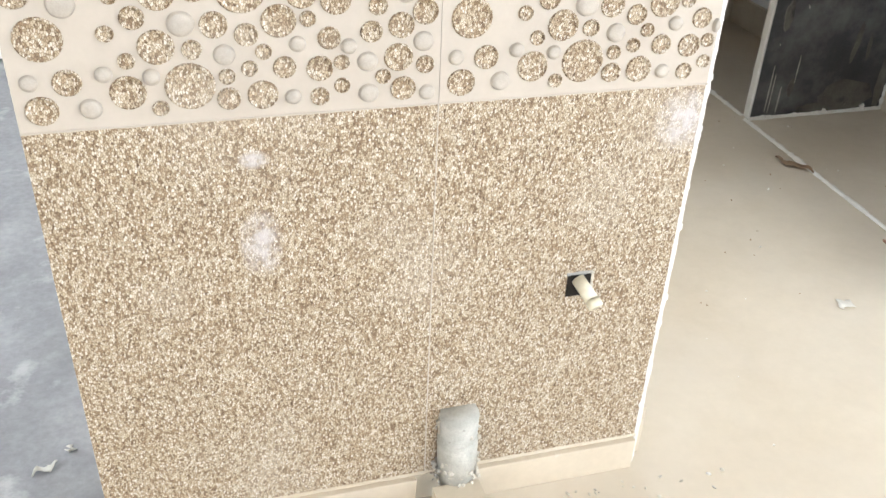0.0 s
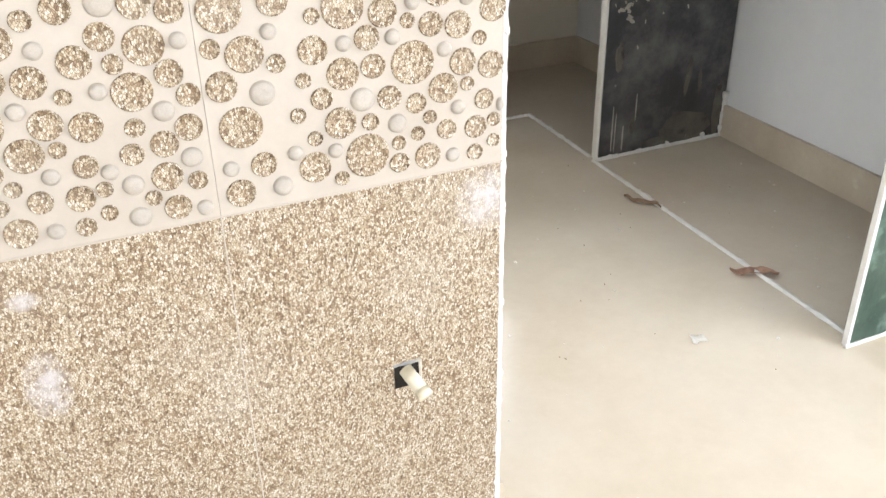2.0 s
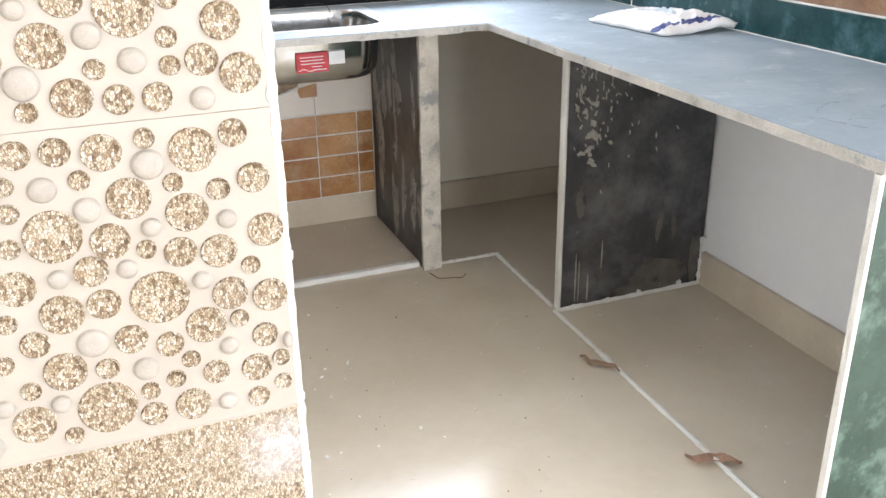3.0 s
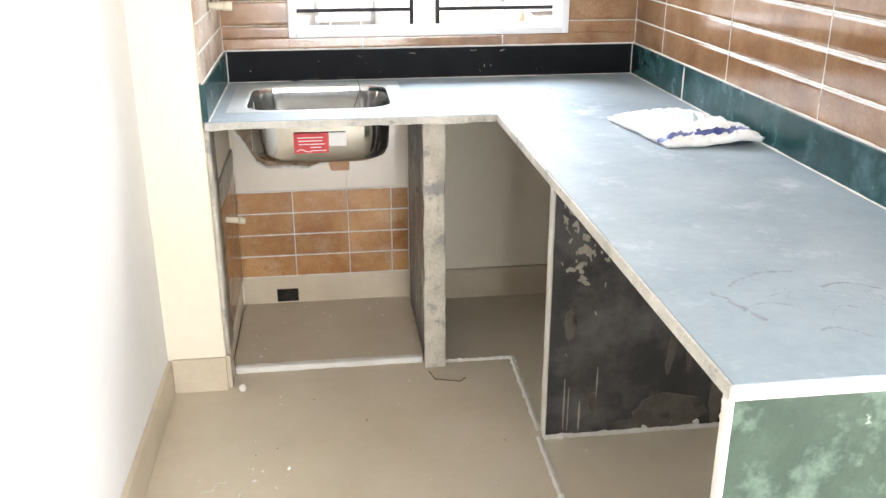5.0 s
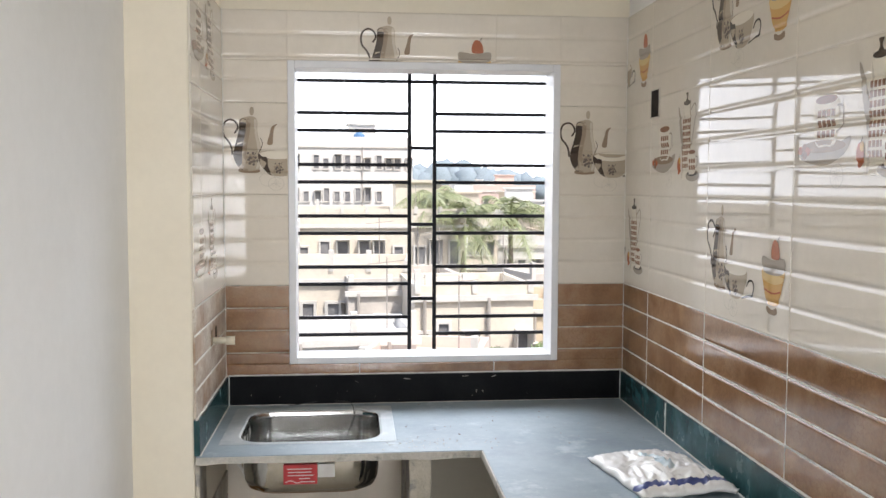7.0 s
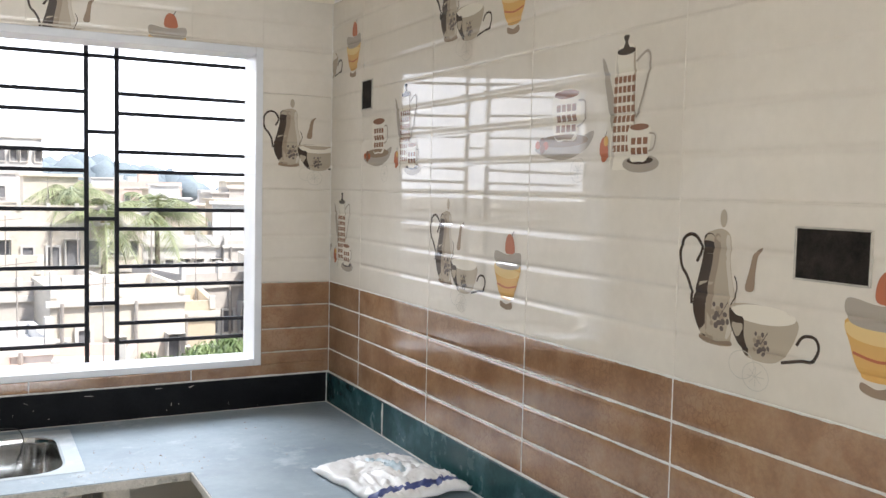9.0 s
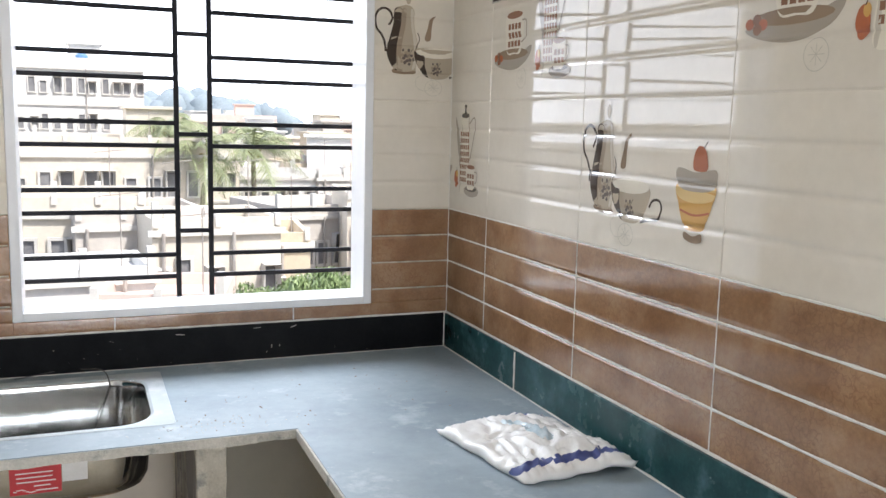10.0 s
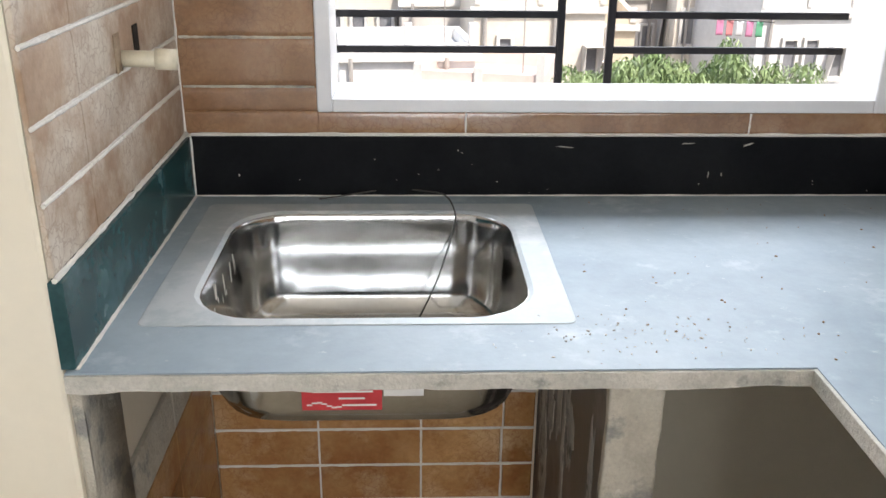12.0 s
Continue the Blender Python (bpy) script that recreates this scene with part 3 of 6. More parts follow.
part("front_edge", soft_box(1.776, 1.786, CEND + 0.003, CEND + 0.018, 0, TOP - TK - 0.001, 0.002), M["white_cement"], end, "whitewashed panel edge")
part("cement_joint", ragged_bead((1.77, CEND + 0.002, 0.002), (XR, CEND + 0.002, 0.002), 0.004), M["white_cement"], end)

# ---- skirting and floor joints ----


def skirting(name, x0, x1, y0, y1, h, parent_label="cream glazed skirting tiles along the wall"):
    return structure(name, soft_box(x0, x1, y0, y1, 0, h, 0.002), M["skirt"], parent_label, "skirting")


skirting("baseboard_west", XL - 0.013, XL + 0.011, YP + 0.02, 2.862, 0.105)
skirting("baseboard_pier", XL + 0.012, XA - T, 2.851, 2.862, 0.108)
skirting("baseboard_bay", XA - T, XA + 0.006, 2.864, 2.953, 0.108)
skirting("baseboard_north", 1.642, XR - 0.001, YB - 0.009, YB + T, 0.112)
skirting("baseboard_east", XR - 0.009, XR + T, CEND + 0.03, 2.472, 0.112)
skirting("baseboard_corner", XR - 0.009, XR + T, 2.518, YB - 0.0095, 0.112)
skirting("baseboard_hall_east", XR - 0.009, XR + T, 1.16, CEND, 0.112)
for a, b, r in (((1.642, 2.946, 0), (1.858, 2.944, 0), 0.0055), ((1.858, 2.944, 0), (1.846, 2.51, 0), 0.0055), ((1.838, 2.478, 0), (1.815, 1.36, 0), 0.0055)):
    tagged(part("floor_joint", ragged_bead(a, b, r, 90), M["white_cement"]), "white cement line on the floor", "joint", "", "structure")

# raised floor of the sink bay with its pale lip
structure("bay_floor", soft_box(XA, 1.577, 2.975, YB, 0, 0.016, 0.001), M["floor"], "raised dusty tiled floor of the sink bay", "floor")
bm = soft_box(XA + 0.007, 1.574, 2.948, 2.977, 0, 0.019, 0.004)
bmesh.ops.subdivide_edges(bm, edges=[e for e in bm.edges if abs(e.verts[0].co.x - e.verts[1].co.x) > 0.2], cuts=30)
roughen(bm, 0.002, 30, (1, 2))
structure("bay_lip", bm, M["white_cement"], "pale cement lip of the sink bay floor", "lip", True)

# ---- window ----
WD = YB + D
win = tagged(new("window_1"), "barred kitchen window with a white marble surround", "window", "", "structure")
part("sill", soft_box(WX0 + 0.012, WX1 - 0.012, YB - 0.006, YB + DI, WZ0 - 0.012, WZ0 + 0.010, 0.003), M["marble"], win, "white marble sill")
part("head", soft_box(WX0 + 0.012, WX1 - 0.012, YB - 0.006, YB + DI, WZ1 - 0.012, WZ1 + 0.012, 0.003), M["marble"], win)
part("jamb", soft_box(WX0 - 0.012, WX0 + 0.012, YB - 0.006, YB + DI, WZ0 - 0.012, WZ1 + 0.012, 0.003), M["marble"], win)
part("jamb", soft_box(WX1 - 0.012, WX1 + 0.012, YB - 0.006, YB + DI, WZ0 - 0.012, WZ1 + 0.012, 0.003), M["marble"], win)
GY = YB + 0.233
grille = tagged(new("window_grille"), "black iron window grille of paired flat bars", "grille")


def bar(x0, x1, z0, z1, name="bar"):
    part(name, soft_box(x0, x1, GY - 0.005, GY + 0.005, z0, z1, 0.0015, 1), M["iron"], grille)


G0, G1 = 1.621, 1.713
bar(G0 - 0.007, G0 + 0.007, WZ0 - 0.06, WZ1 + 0.03, "upright")
bar(G1 - 0.007, G1 + 0.007, WZ0 - 0.06, WZ1 + 0.03, "upright")
bar(WX0 - 0.05, WX1 + 0.05, WZ1 - 0.032, WZ1 - 0.020, "top_rail")
for k in range(5):
    for z in (1.009 + 0.1862 * k, 1.072 + 0.1862 * k):
        bar(WX0 - 0.02, G0 - 0.006, z - 0.0062, z + 0.0062)
        bar(G1 + 0.006, WX1 + 0.035, z - 0.0062, z + 0.0062)
for z in (1.140, 1.414, 1.692):
    bar(G0 + 0.006, G1 - 0.006, z - 0.0062, z + 0.0062, "rung")


# ---- sink ----
def ring_pts(x0, x1, y0, y1, r, z, n=6):
    pts = []
    for cx, cy, a0 in ((x1 - r, y1 - r, 0), (x0 + r, y1 - r, 90), (x0 + r, y0 + r, 180), (x1 - r, y0 + r, 270)):
        for i in range(n + 1):
            a = radians(a0 + 90 * i / n)
            pts.append((cx + r * math.cos(a), cy + r * math.sin(a), z))
    return pts


def loft(rings, close_end=True):
    bm = bmesh.new()
    vs = [[bm.verts.new(p) for p in ring] for ring in rings]
    for a, b in zip(vs, vs[1:]):
        for i in range(len(a)):
            j = (i + 1) % len(a)
            bm.faces.new((a[i], a[j], b[j], b[i]))
    if close_end:
        bm.faces.new(vs[-1])
    bmesh.ops.recalc_face_normals(bm, faces=bm.faces)
    return bm


sink = thing("sink", (1.288, 3.16, TOP), "stainless steel kitchen sink set in the dusty worktop", "sink")
BX0, BX1, BY0, BY1 = 1.083, 1.497, 2.978, 3.343
bm = loft([ring_pts(1.030, 1.542, 2.955, 3.384, 0.012, TOP + 0.0003), ring_pts(1.031, 1.541, 2.956, 3.383, 0.012, TOP + 0.0011),
           ring_pts(BX0 - 0.006, BX1 + 0.006, BY0 - 0.006, BY1 + 0.006, 0.085, TOP + 0.0014), ring_pts(BX0, BX1, BY0, BY1, 0.080, TOP - 0.002)], False)
part("rim", bm, M["steel_rim"], sink, "dust-covered flat steel rim")
rings = [ring_pts(BX0, BX1, BY0, BY1, 0.080, TOP - 0.002)]
for d, z in ((0.001, -0.006), (0.003, -0.02), (0.005, -0.08), (0.009, -0.13), (0.017, -0.152), (0.032, -0.163), (0.055, -0.167)):
    rings.append(ring_pts(BX0 + d, BX1 - d, BY0 + d, BY1 - d, 0.080, TOP + z))
for d, z in ((0.12, -0.168), (0.17, -0.169)):
    rings.append(ring_pts(BX0 + d, BX1 - d, BY0 + d, BY1 - d, 0.010, TOP + z))
bm = loft(rings)
bowl = part("bowl", bm, M["steel"], sink, "polished steel bowl", True)
thick = bowl.modifiers.new("sheet", "SOLIDIFY")
thick.thickness, thick.offset = 0.0015, 0
bm = bmesh.new()
tube(bm, (1.29, 3.19, TOP - 0.1675), (1.29, 3.19, TOP - 0.161), 0.052, 0.046, 24)
drain = part("drain", bm, M["steel"], sink, "round steel waste fitting")
# dark disc gives the waste opening its shade
bm = bmesh.new()
tube(bm, (1.29, 3.19, TOP - 0.162), (1.29, 3.19, TOP - 0.1600), 0.030, 0.030, 20)
part("waste_hole", bm, M["dark"], drain)

# ---- tiles of the sink bay under the worktop ----
bay = thing("bay_tiling", (XA, YB, 0), "orange-brown and white tiles under the sink", "tiling")
LOW0, LROW = 0.118, 0.0785
for k in range(4):
    xs = (XA + 0.001, 1.177, 1.366, 1.515, 1.577) if k % 2 == 0 else (XA + 0.001, 1.177, 1.366, 1.519, 1.577)
    for a, b in zip(xs, xs[1:]):
        z = LOW0 + k * LROW
        part("tile", soft_box(a + 0.0012, b - 0.0012, YB - 0.002, YB + T, z + 0.0012, z + LROW - 0.0012, 0.0018, 1), M["tile_low"], bay)
for k in range(5):
    part("grout", ragged_bead((XA + 0.002, YB - 0.0005, LOW0 + k * LROW), (1.577, YB - 0.0005, LOW0 + k * LROW), 0.0021, 50), M["white_cement"], bay)
for x in (1.177, 1.366, 1.517):
    part("grout", ragged_bead((x, YB - 0.0005, LOW0), (x, YB - 0.0005, LOW0 + 4 * LROW), 0.0014, 30), M["white_cement"], bay)
part("skirting_tile", soft_box(XA + 0.001, 1.577, YB - 0.004, YB + T, 0.0165, LOW0 - 0.001, 0.001), M["skirt"], bay)
for a, b in ((XA + 0.001, 1.366), (1.366, 1.577)):
    part("tile", soft_box(a + 0.001, b - 0.001, YB, YB + T, LOW0 + 4 * LROW + 0.001, TOP - TK - 0.002, 0.001), M["tile_white"], bay)
for k in range(6):
    z = LOW0 + k * LROW
    for a, b in ((2.985, 3.20), (3.20, YB - 0.005)):
        part("tile", soft_box(XA - T, XA + 0.002, a + 0.0012, b - 0.0012, z + 0.0012, z + LROW - 0.0012, 0.0015, 1), M["tile_low"] if k < 5 else M["cement"], bay)
bm = bmesh.new()
box(bm, XA - T, XA + 0.006, CY + 0.02, 2.985, 0.11, TOP - TK - 0.001)
bmesh.ops.subdivide_edges(bm, edges=bm.edges[:], cuts=8)
roughen(bm, 0.004, 20, (0,))
part("mortar", bm, M["cement"], bay, "rough grey cement mortar", True)

# ---- pebble wall ----
peb = tagged(new("wall_pebble"), "wall faced with stone-chip tiles below embossed pebble-dot tiles", "wall", "", "structure")
PX0, PXJ, PX1 = -0.064, 0.421, 0.799
P0, P1, P2 = 0.066, 0.711, 1.0395
for a, b in ((PX0, PXJ), (PXJ, PX1)):
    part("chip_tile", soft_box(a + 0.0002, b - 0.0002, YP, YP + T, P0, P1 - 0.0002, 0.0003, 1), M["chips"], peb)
PZ = [P1 + k * (P2 - P1) for k in range(6)] + [CEIL]
for z0, z1 in zip(PZ, PZ[1:]):
    for a, b in ((PX0, PXJ), (PXJ, PX1)):
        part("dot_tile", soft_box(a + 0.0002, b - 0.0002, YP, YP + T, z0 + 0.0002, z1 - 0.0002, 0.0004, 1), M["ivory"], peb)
part("edge_joint", ragged_bead((PX1 + 0.002, YP + 0.003, 0.0), (PX1 + 0.002, YP + 0.003, CEIL), 0.0035, 200), M["white_cement"], peb)
for x0, x1 in ((PX0, 0.405), (0.492, 0.795)):
    part("skirting_tile", soft_box(x0, x1, YP - 0.013, YP + T, 0, P0 - 0.002, 0.002), M["skirt"], peb)

# doorway sill beside it
structure("door_sill", soft_box(-0.95, PX0 - 0.001, YP - 0.025, YP + 0.062, 0, 0.060, 0.004), M["skirt"], "pale stone sill of the doorway", "sill")

# ---- embossed dots of the pebble tiles ----
def dot_mesh(name, material, profile):
    bm = bmesh.new()
    n = 18
    rings = [[bm.verts.new((r * math.cos(2 * math.pi * k / n), -h, r * math.sin(2 * math.pi * k / n))) for k in range(n)] for r, h in profile]
    for a, b in zip(rings, rings[1:]):
        for k in range(n):
            bm.faces.new((a[k], a[(k + 1) % n], b[(k + 1) % n], b[k]))
    bm.faces.new(rings[-1])
    bmesh.ops.recalc_face_normals(bm, faces=bm.faces)
    return mesh_of(name, bm, material, True)


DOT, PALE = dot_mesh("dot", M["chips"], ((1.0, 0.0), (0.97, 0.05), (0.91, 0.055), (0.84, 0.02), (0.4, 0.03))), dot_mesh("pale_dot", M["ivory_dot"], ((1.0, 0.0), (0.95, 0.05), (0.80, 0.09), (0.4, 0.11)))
rng = random.Random(11)
# one embossed design, the same on every tile, as rows of equal dots: radius, then places on the tile
DESIGN = [
    (False, 0.026, [(0.253, 0.153), (0.189, 0.044)]),
    (False, 0.0235, [(0.169, 0.23), (0.038, 0.107), (0.03, 0.242)]),
    (False, 0.0205, [(0.301, 0.296), (0.052, 0.191), (0.432, 0.215), (0.412, 0.167)]),
    (False, 0.0185, [(0.239, 0.257), (0.289, 0.236), (0.164, 0.152), (0.293, 0.115), (0.157, 0.092), (0.121, 0.041)]),
    (False, 0.0165, [(0.222, 0.303), (0.361, 0.207), (0.217, 0.218), (0.314, 0.192), (0.13, 0.185), (0.32, 0.145), (0.359, 0.136), (0.27, 0.028), (0.028, 0.026), (0.022, 0.158), (0.433, 0.064), (0.43, 0.26), (0.089, 0.246)]),
    (False, 0.0145, [(0.354, 0.262), (0.278, 0.197), (0.196, 0.191), (0.202, 0.156), (0.221, 0.114), (0.338, 0.056), (0.059, 0.057), (0.439, 0.024), (0.453, 0.182), (0.465, 0.118), (0.436, 0.103), (0.39, 0.23), (0.464, 0.25)]),
    (False, 0.0125, [(0.151, 0.309), (0.184, 0.308), (0.339, 0.308), (0.35, 0.092), (0.136, 0.126), (0.256, 0.101), (0.297, 0.06), (0.231, 0.026), (0.47, 0.155), (0.4, 0.097)]),
    (False, 0.0105, [(0.32, 0.255), (0.195, 0.087), (0.337, 0.021), (0.086, 0.176), (0.015, 0.202), (0.408, 0.127), (0.466, 0.053), (0.398, 0.2)]),
    (False, 0.0175, [(0.395, 0.302), (0.076, 0.294)]),
    (False, 0.0138, [(0.437, 0.303), (0.028, 0.298), (0.109, 0.279)]),
    (True, 0.0105, [(0.470, 0.290), (0.112, 0.314)]),
    (False, 0.0088, [(0.051, 0.316), (0.415, 0.279), (0.26, 0.312), (0.137, 0.282), (0.2, 0.28), (0.28, 0.267), (0.132, 0.224), (0.248, 0.205), (0.343, 0.172), (0.326, 0.116), (0.116, 0.151), (0.274, 0.08), (0.364, 0.062), (0.106, 0.11), (0.257, 0.061), (0.364, 0.033), (0.124, 0.078), (0.231, 0.053), (0.154, 0.02), (0.414, 0.041), (0.137, 0.257)]),
    (True, 0.014, [(0.26, 0.287), (0.186, 0.117), (0.067, 0.144), (0.396, 0.264)]),
    (True, 0.0115, [(0.168, 0.275), (0.202, 0.251), (0.23, 0.079), (0.079, 0.025), (0.396, 0.021), (0.441, 0.141), (0.463, 0.082), (0.395, 0.061)]),
    (True, 0.009, [(0.325, 0.224), (0.255, 0.226), (0.228, 0.188), (0.167, 0.188), (0.295, 0.164), (0.313, 0.087), (0.148, 0.058), (0.305, 0.023), (0.098, 0.064), (0.02, 0.059), (0.469, 0.017), (0.468, 0.216), (0.373, 0.081), (0.378, 0.173), (0.081, 0.213)]),
]
for row, z0 in enumerate((P1, P2)):
    for col, x0 in enumerate((PX0, PXJ)):
        for pale, r, places in DESIGN:
            for u, v in places:
                # every second course is laid upside down
                x, z = (x0 + u, z0 + v) if row == 0 else (2 * 0.667 - 0.421 + x0 - u, 2 * P2 - P1 - v)
                if not PX0 + 0.4 * r < x < PX1 - 0.5 * r or z > 1.21:
                    continue
                k = min(1.0, (PX1 - x) / r, (x - PX0) / r)
                ob = new("pale_dot" if pale else "dot", PALE if pale else DOT)
                ob.parent = peb
                ob.matrix_world = Matrix.Translation((x, YP, z)) @ Matrix.Diagonal((r * 1.1 * k, 0.05, r * rng.uniform(1.04, 1.1), 1))
bm = ragged_bead((PXJ, YP - 0.0002, P0), (PXJ, YP - 0.0002, P1), 0.0007, 120)
part("tile_joint", bm, M["ivory"], peb)
part("tile_joint", ragged_bead((PX0, YP - 0.0002, P1), (PX1, YP - 0.0002, P1), 0.0009, 120), M["ivory"], peb)
part("tile_joint", ragged_bead((PX0, YP - 0.0002, P0), (PX1, YP - 0.0002, P0), 0.0022, 140), M["skirt"], peb)
bm = bmesh.new()
for i in range(26):
    z = rng.uniform(0.1, 1.3)
    bmesh.ops.create_icosphere(bm, subdivisions=1, radius=rng.uniform(0.002, 0.006), matrix=Matrix.Translation((PX1 + rng.uniform(-0.001, 0.004), YP + 0.001, z)) @ Matrix.Diagonal((1, 0.7, 1.6, 1)))
part("cement_crumb", bm, M["white_cement"], peb, "ragged white cement on the wall corner", True)

# drain stub, boxed in below, and the water pipe in its cut-out
drainpipe = thing("drain_pipe", (0.47, YP, 0), "cement-smeared grey drain stub in a tiled box", "pipe")
bm = bmesh.new()
tube(bm, (0.470, YP - 0.014, 0.05), (0.470, YP - 0.014, 0.198), 0.029, 0.031, 20)
tube(bm, (0.470, YP - 0.014, 0.085), (0.470, YP - 0.014, 0.150), 0.032, 0.032, 20)
roughen(bm, 0.0025, 40)
part("stub", bm, M["drain_grey"], drainpipe, "grey plastic pipe stub smeared with cement", True)
bm = bmesh.new()
for _ in range(60):
    a, z = rng.uniform(2.6, 6.8), rng.choice((rng.uniform(0.06, 0.1), rng.uniform(0.06, 0.2)))
    rr = 0.034 if z > 0.1 else rng.uniform(0.03, 0.042)
    bmesh.ops.create_icosphere(bm, subdivisions=1, radius=rng.uniform(0.002, 0.006), matrix=Matrix.Translation((0.470 + rr * math.cos(a), YP - 0.012 + rr * 0.8 * math.sin(a), z)))
roughen(bm, 0.005, 120)
tagged(part("mortar", bm, M["cement"], drainpipe, "lumpy pale mortar", True), kind="stuff")
part("box", soft_box(0.425, 0.503, YP - 0.088, YP - 0.034, 0, 0.066, 0.002), M["skirt"], drainpipe, "small box of cream tile")
part("backing", soft_box(0.440, 0.501, YP - 0.004, YP - 0.0005, 0.066, 0.192, 0.002), M["cement"], drainpipe)

inlet = thing("water_inlet", (0.65, YP, 0.41), "cream water pipe in a rough square cut-out", "pipe")
# dark plate on the wall, coloured as the shade of the cut-out
bm = bmesh.new()
box(bm, 0.630, 0.669, YP - 0.001, YP + 0.004, 0.384, 0.424)
part("hollow", bm, M["dark"], inlet, "dark plate painted as the shade of a chiselled hollow")
for a, b in (((0.629, YP, 0.424), (0.670, YP, 0.424)), ((0.670, YP, 0.424), (0.670, YP, 0.384))):
    part("rim", ragged_bead(a, b, 0.0018, 20), M["cement"], inlet)
bm = bmesh.new()
tube(bm, (0.647, YP - 0.001, 0.414), (0.657, YP - 0.036, 0.398), 0.0105, 0.0105, 16)
tube(bm, (0.657, YP - 0.036, 0.398), (0.660, YP - 0.046, 0.392), 0.0115, 0.0115, 16)
part("pipe", bm, M["pipe"], inlet, "", True)

# ---- under the sink ----
sticker = part("sticker", soft_box(1.213, 1.311, 2.9748, 2.9758, 0.684, 0.742, 0), M["red"], sink, "red paper sticker with white printing")
for i in range(5):
    part("print", soft_box((1.262, 1.258, 1.226, 1.226, 1.224)[i], (1.304, 1.300, 1.300, 1.304, 1.295)[i] - 0.01 * (i % 2), 2.9742, 2.9747, 0.690 + i * 0.0095, 0.6925 + i * 0.0095, 0), M["paper"], sticker)
for i in range(7):
    part("print", soft_box(1.219 + i * 0.006, 1.2255 + i * 0.006, 2.9741, 2.9746, 0.6905 + 0.0035 * math.sin(i * 0.9), 0.6925 + 0.0035 * math.sin(i * 0.9), 0), M["paper"], sticker)
part("sticker", soft_box(1.313, 1.362, 2.9750, 2.9760, 0.703, 0.742, 0), M["paper"], sink, "white paper sticker with grey printing")
def jagged_plate(outline, y, depth, step=0.008, amount=0.006):
    """A thin broken-edged layer on the back wall; outline in x and z."""
    ring = []
    for (x0, z0), (x1, z1) in zip(outline, outline[1:] + outline[:1]):
        n = max(1, int(math.hypot(x1 - x0, z1 - z0) / step))
        for i in range(n):
            x, z = x0 + (x1 - x0) * i / n, z0 + (z1 - z0) * i / n
            d = noise.noise_vector((x * 60, 3, z * 60)) * amount
            ring.append((x + d[0], z + d[2]))
    bm = bmesh.new()
    low, top = ([bm.verts.new((x, yy, z)) for x, z in ring] for yy in (y, y - depth))
    for i in range(len(ring)):
        k = (i + 1) % len(ring)
        bm.faces.new((low[i], low[k], top[k], top[i]))
    bm.faces.new(top)
    bmesh.ops.triangulate(bm, faces=[f for f in bm.faces if len(f.verts) > 4])
    bmesh.ops.recalc_face_normals(bm, faces=bm.faces)
    return bm


BREAK = [(0.992, 0.66), (1.03, 0.60), (1.06, 0.54), (1.10, 0.516), (1.17, 0.520), (1.24, 0.512), (1.31, 0.535), (1.33, 0.70), (1.10, 0.74), (1.0, 0.72)]
part("broken_mortar", jagged_plate(BREAK, YB + 0.001, 0.002), M["rubble"], bay, "brown mortar where the tiles are broken away")
for (x0, z0), (x1, z1) in zip(BREAK[:7], BREAK[1:7]):
    part("broken_edge", ragged_bead((x0, YB - 0.001, z0), (x1, YB - 0.001, z1), 0.0045, 14), M["white_cement"], bay)
part("bare_patch", jagged_plate([(1.305, 0.535), (1.315, 0.500), (1.376, 0.498), (1.378, 0.545)], YB, 0.0025, 0.008, 0.003), M["tile_low"], bay, "orange-brown tile fragment")
# hole's inner shade is this plate's dark colour
part("pipe_hole", soft_box(1.103, 1.178, YB - 0.006, YB - 0.002, 0.022, 0.070, 0.001), M["dark"], bay, "dark plate painted as the shade of a square pipe hole")
bm = bmesh.new()
tube(bm, (XA, 3.10, 0.452), (XA + 0.055, 3.10, 0.447), 0.0095, 0.0095, 14)
tube(bm, (XA + 0.040, 3.10, 0.4485), (XA + 0.060, 3.10, 0.4465), 0.0115, 0.0115, 14)
tagged(part("pipe_stub", bm, M["pipe"], None, "", True), "cream plastic pipe stub under the sink", "pipe")
tap = thing("tap_outlet", (XA, 3.16, 1.077), "cream plastic pipe stub with collar above the sink", "pipe")
bm = bmesh.new()
tube(bm, (XA - 0.004, 3.165, 1.079), (XA + 0.062, 3.172, 1.077), 0.0105, 0.0105, 16)
part("pipe", bm, M["pipe"], tap, "", True)
bm = bmesh.new()
tube(bm, (XA + 0.040, 3.170, 1.0775), (XA + 0.066, 3.173, 1.0765), 0.0135, 0.0135, 16)
part("collar", bm, M["pipe"], tap, "", True)
# slots not cut: dark plate for inner shade, brown plate for mortar
part("slot", soft_box(XA - 0.001, XA + 0.0015, 3.218, 3.240, 1.068, 1.112, 0.001), M["dark"], tap, "flat plate standing for a chiselled slot")
part("slot", soft_box(XA - 0.001, XA + 0.0015, 3.136, 3.160, 1.062, 1.112, 0.001), M["rubble"], tap, "flat plate standing for a chiselled slot")

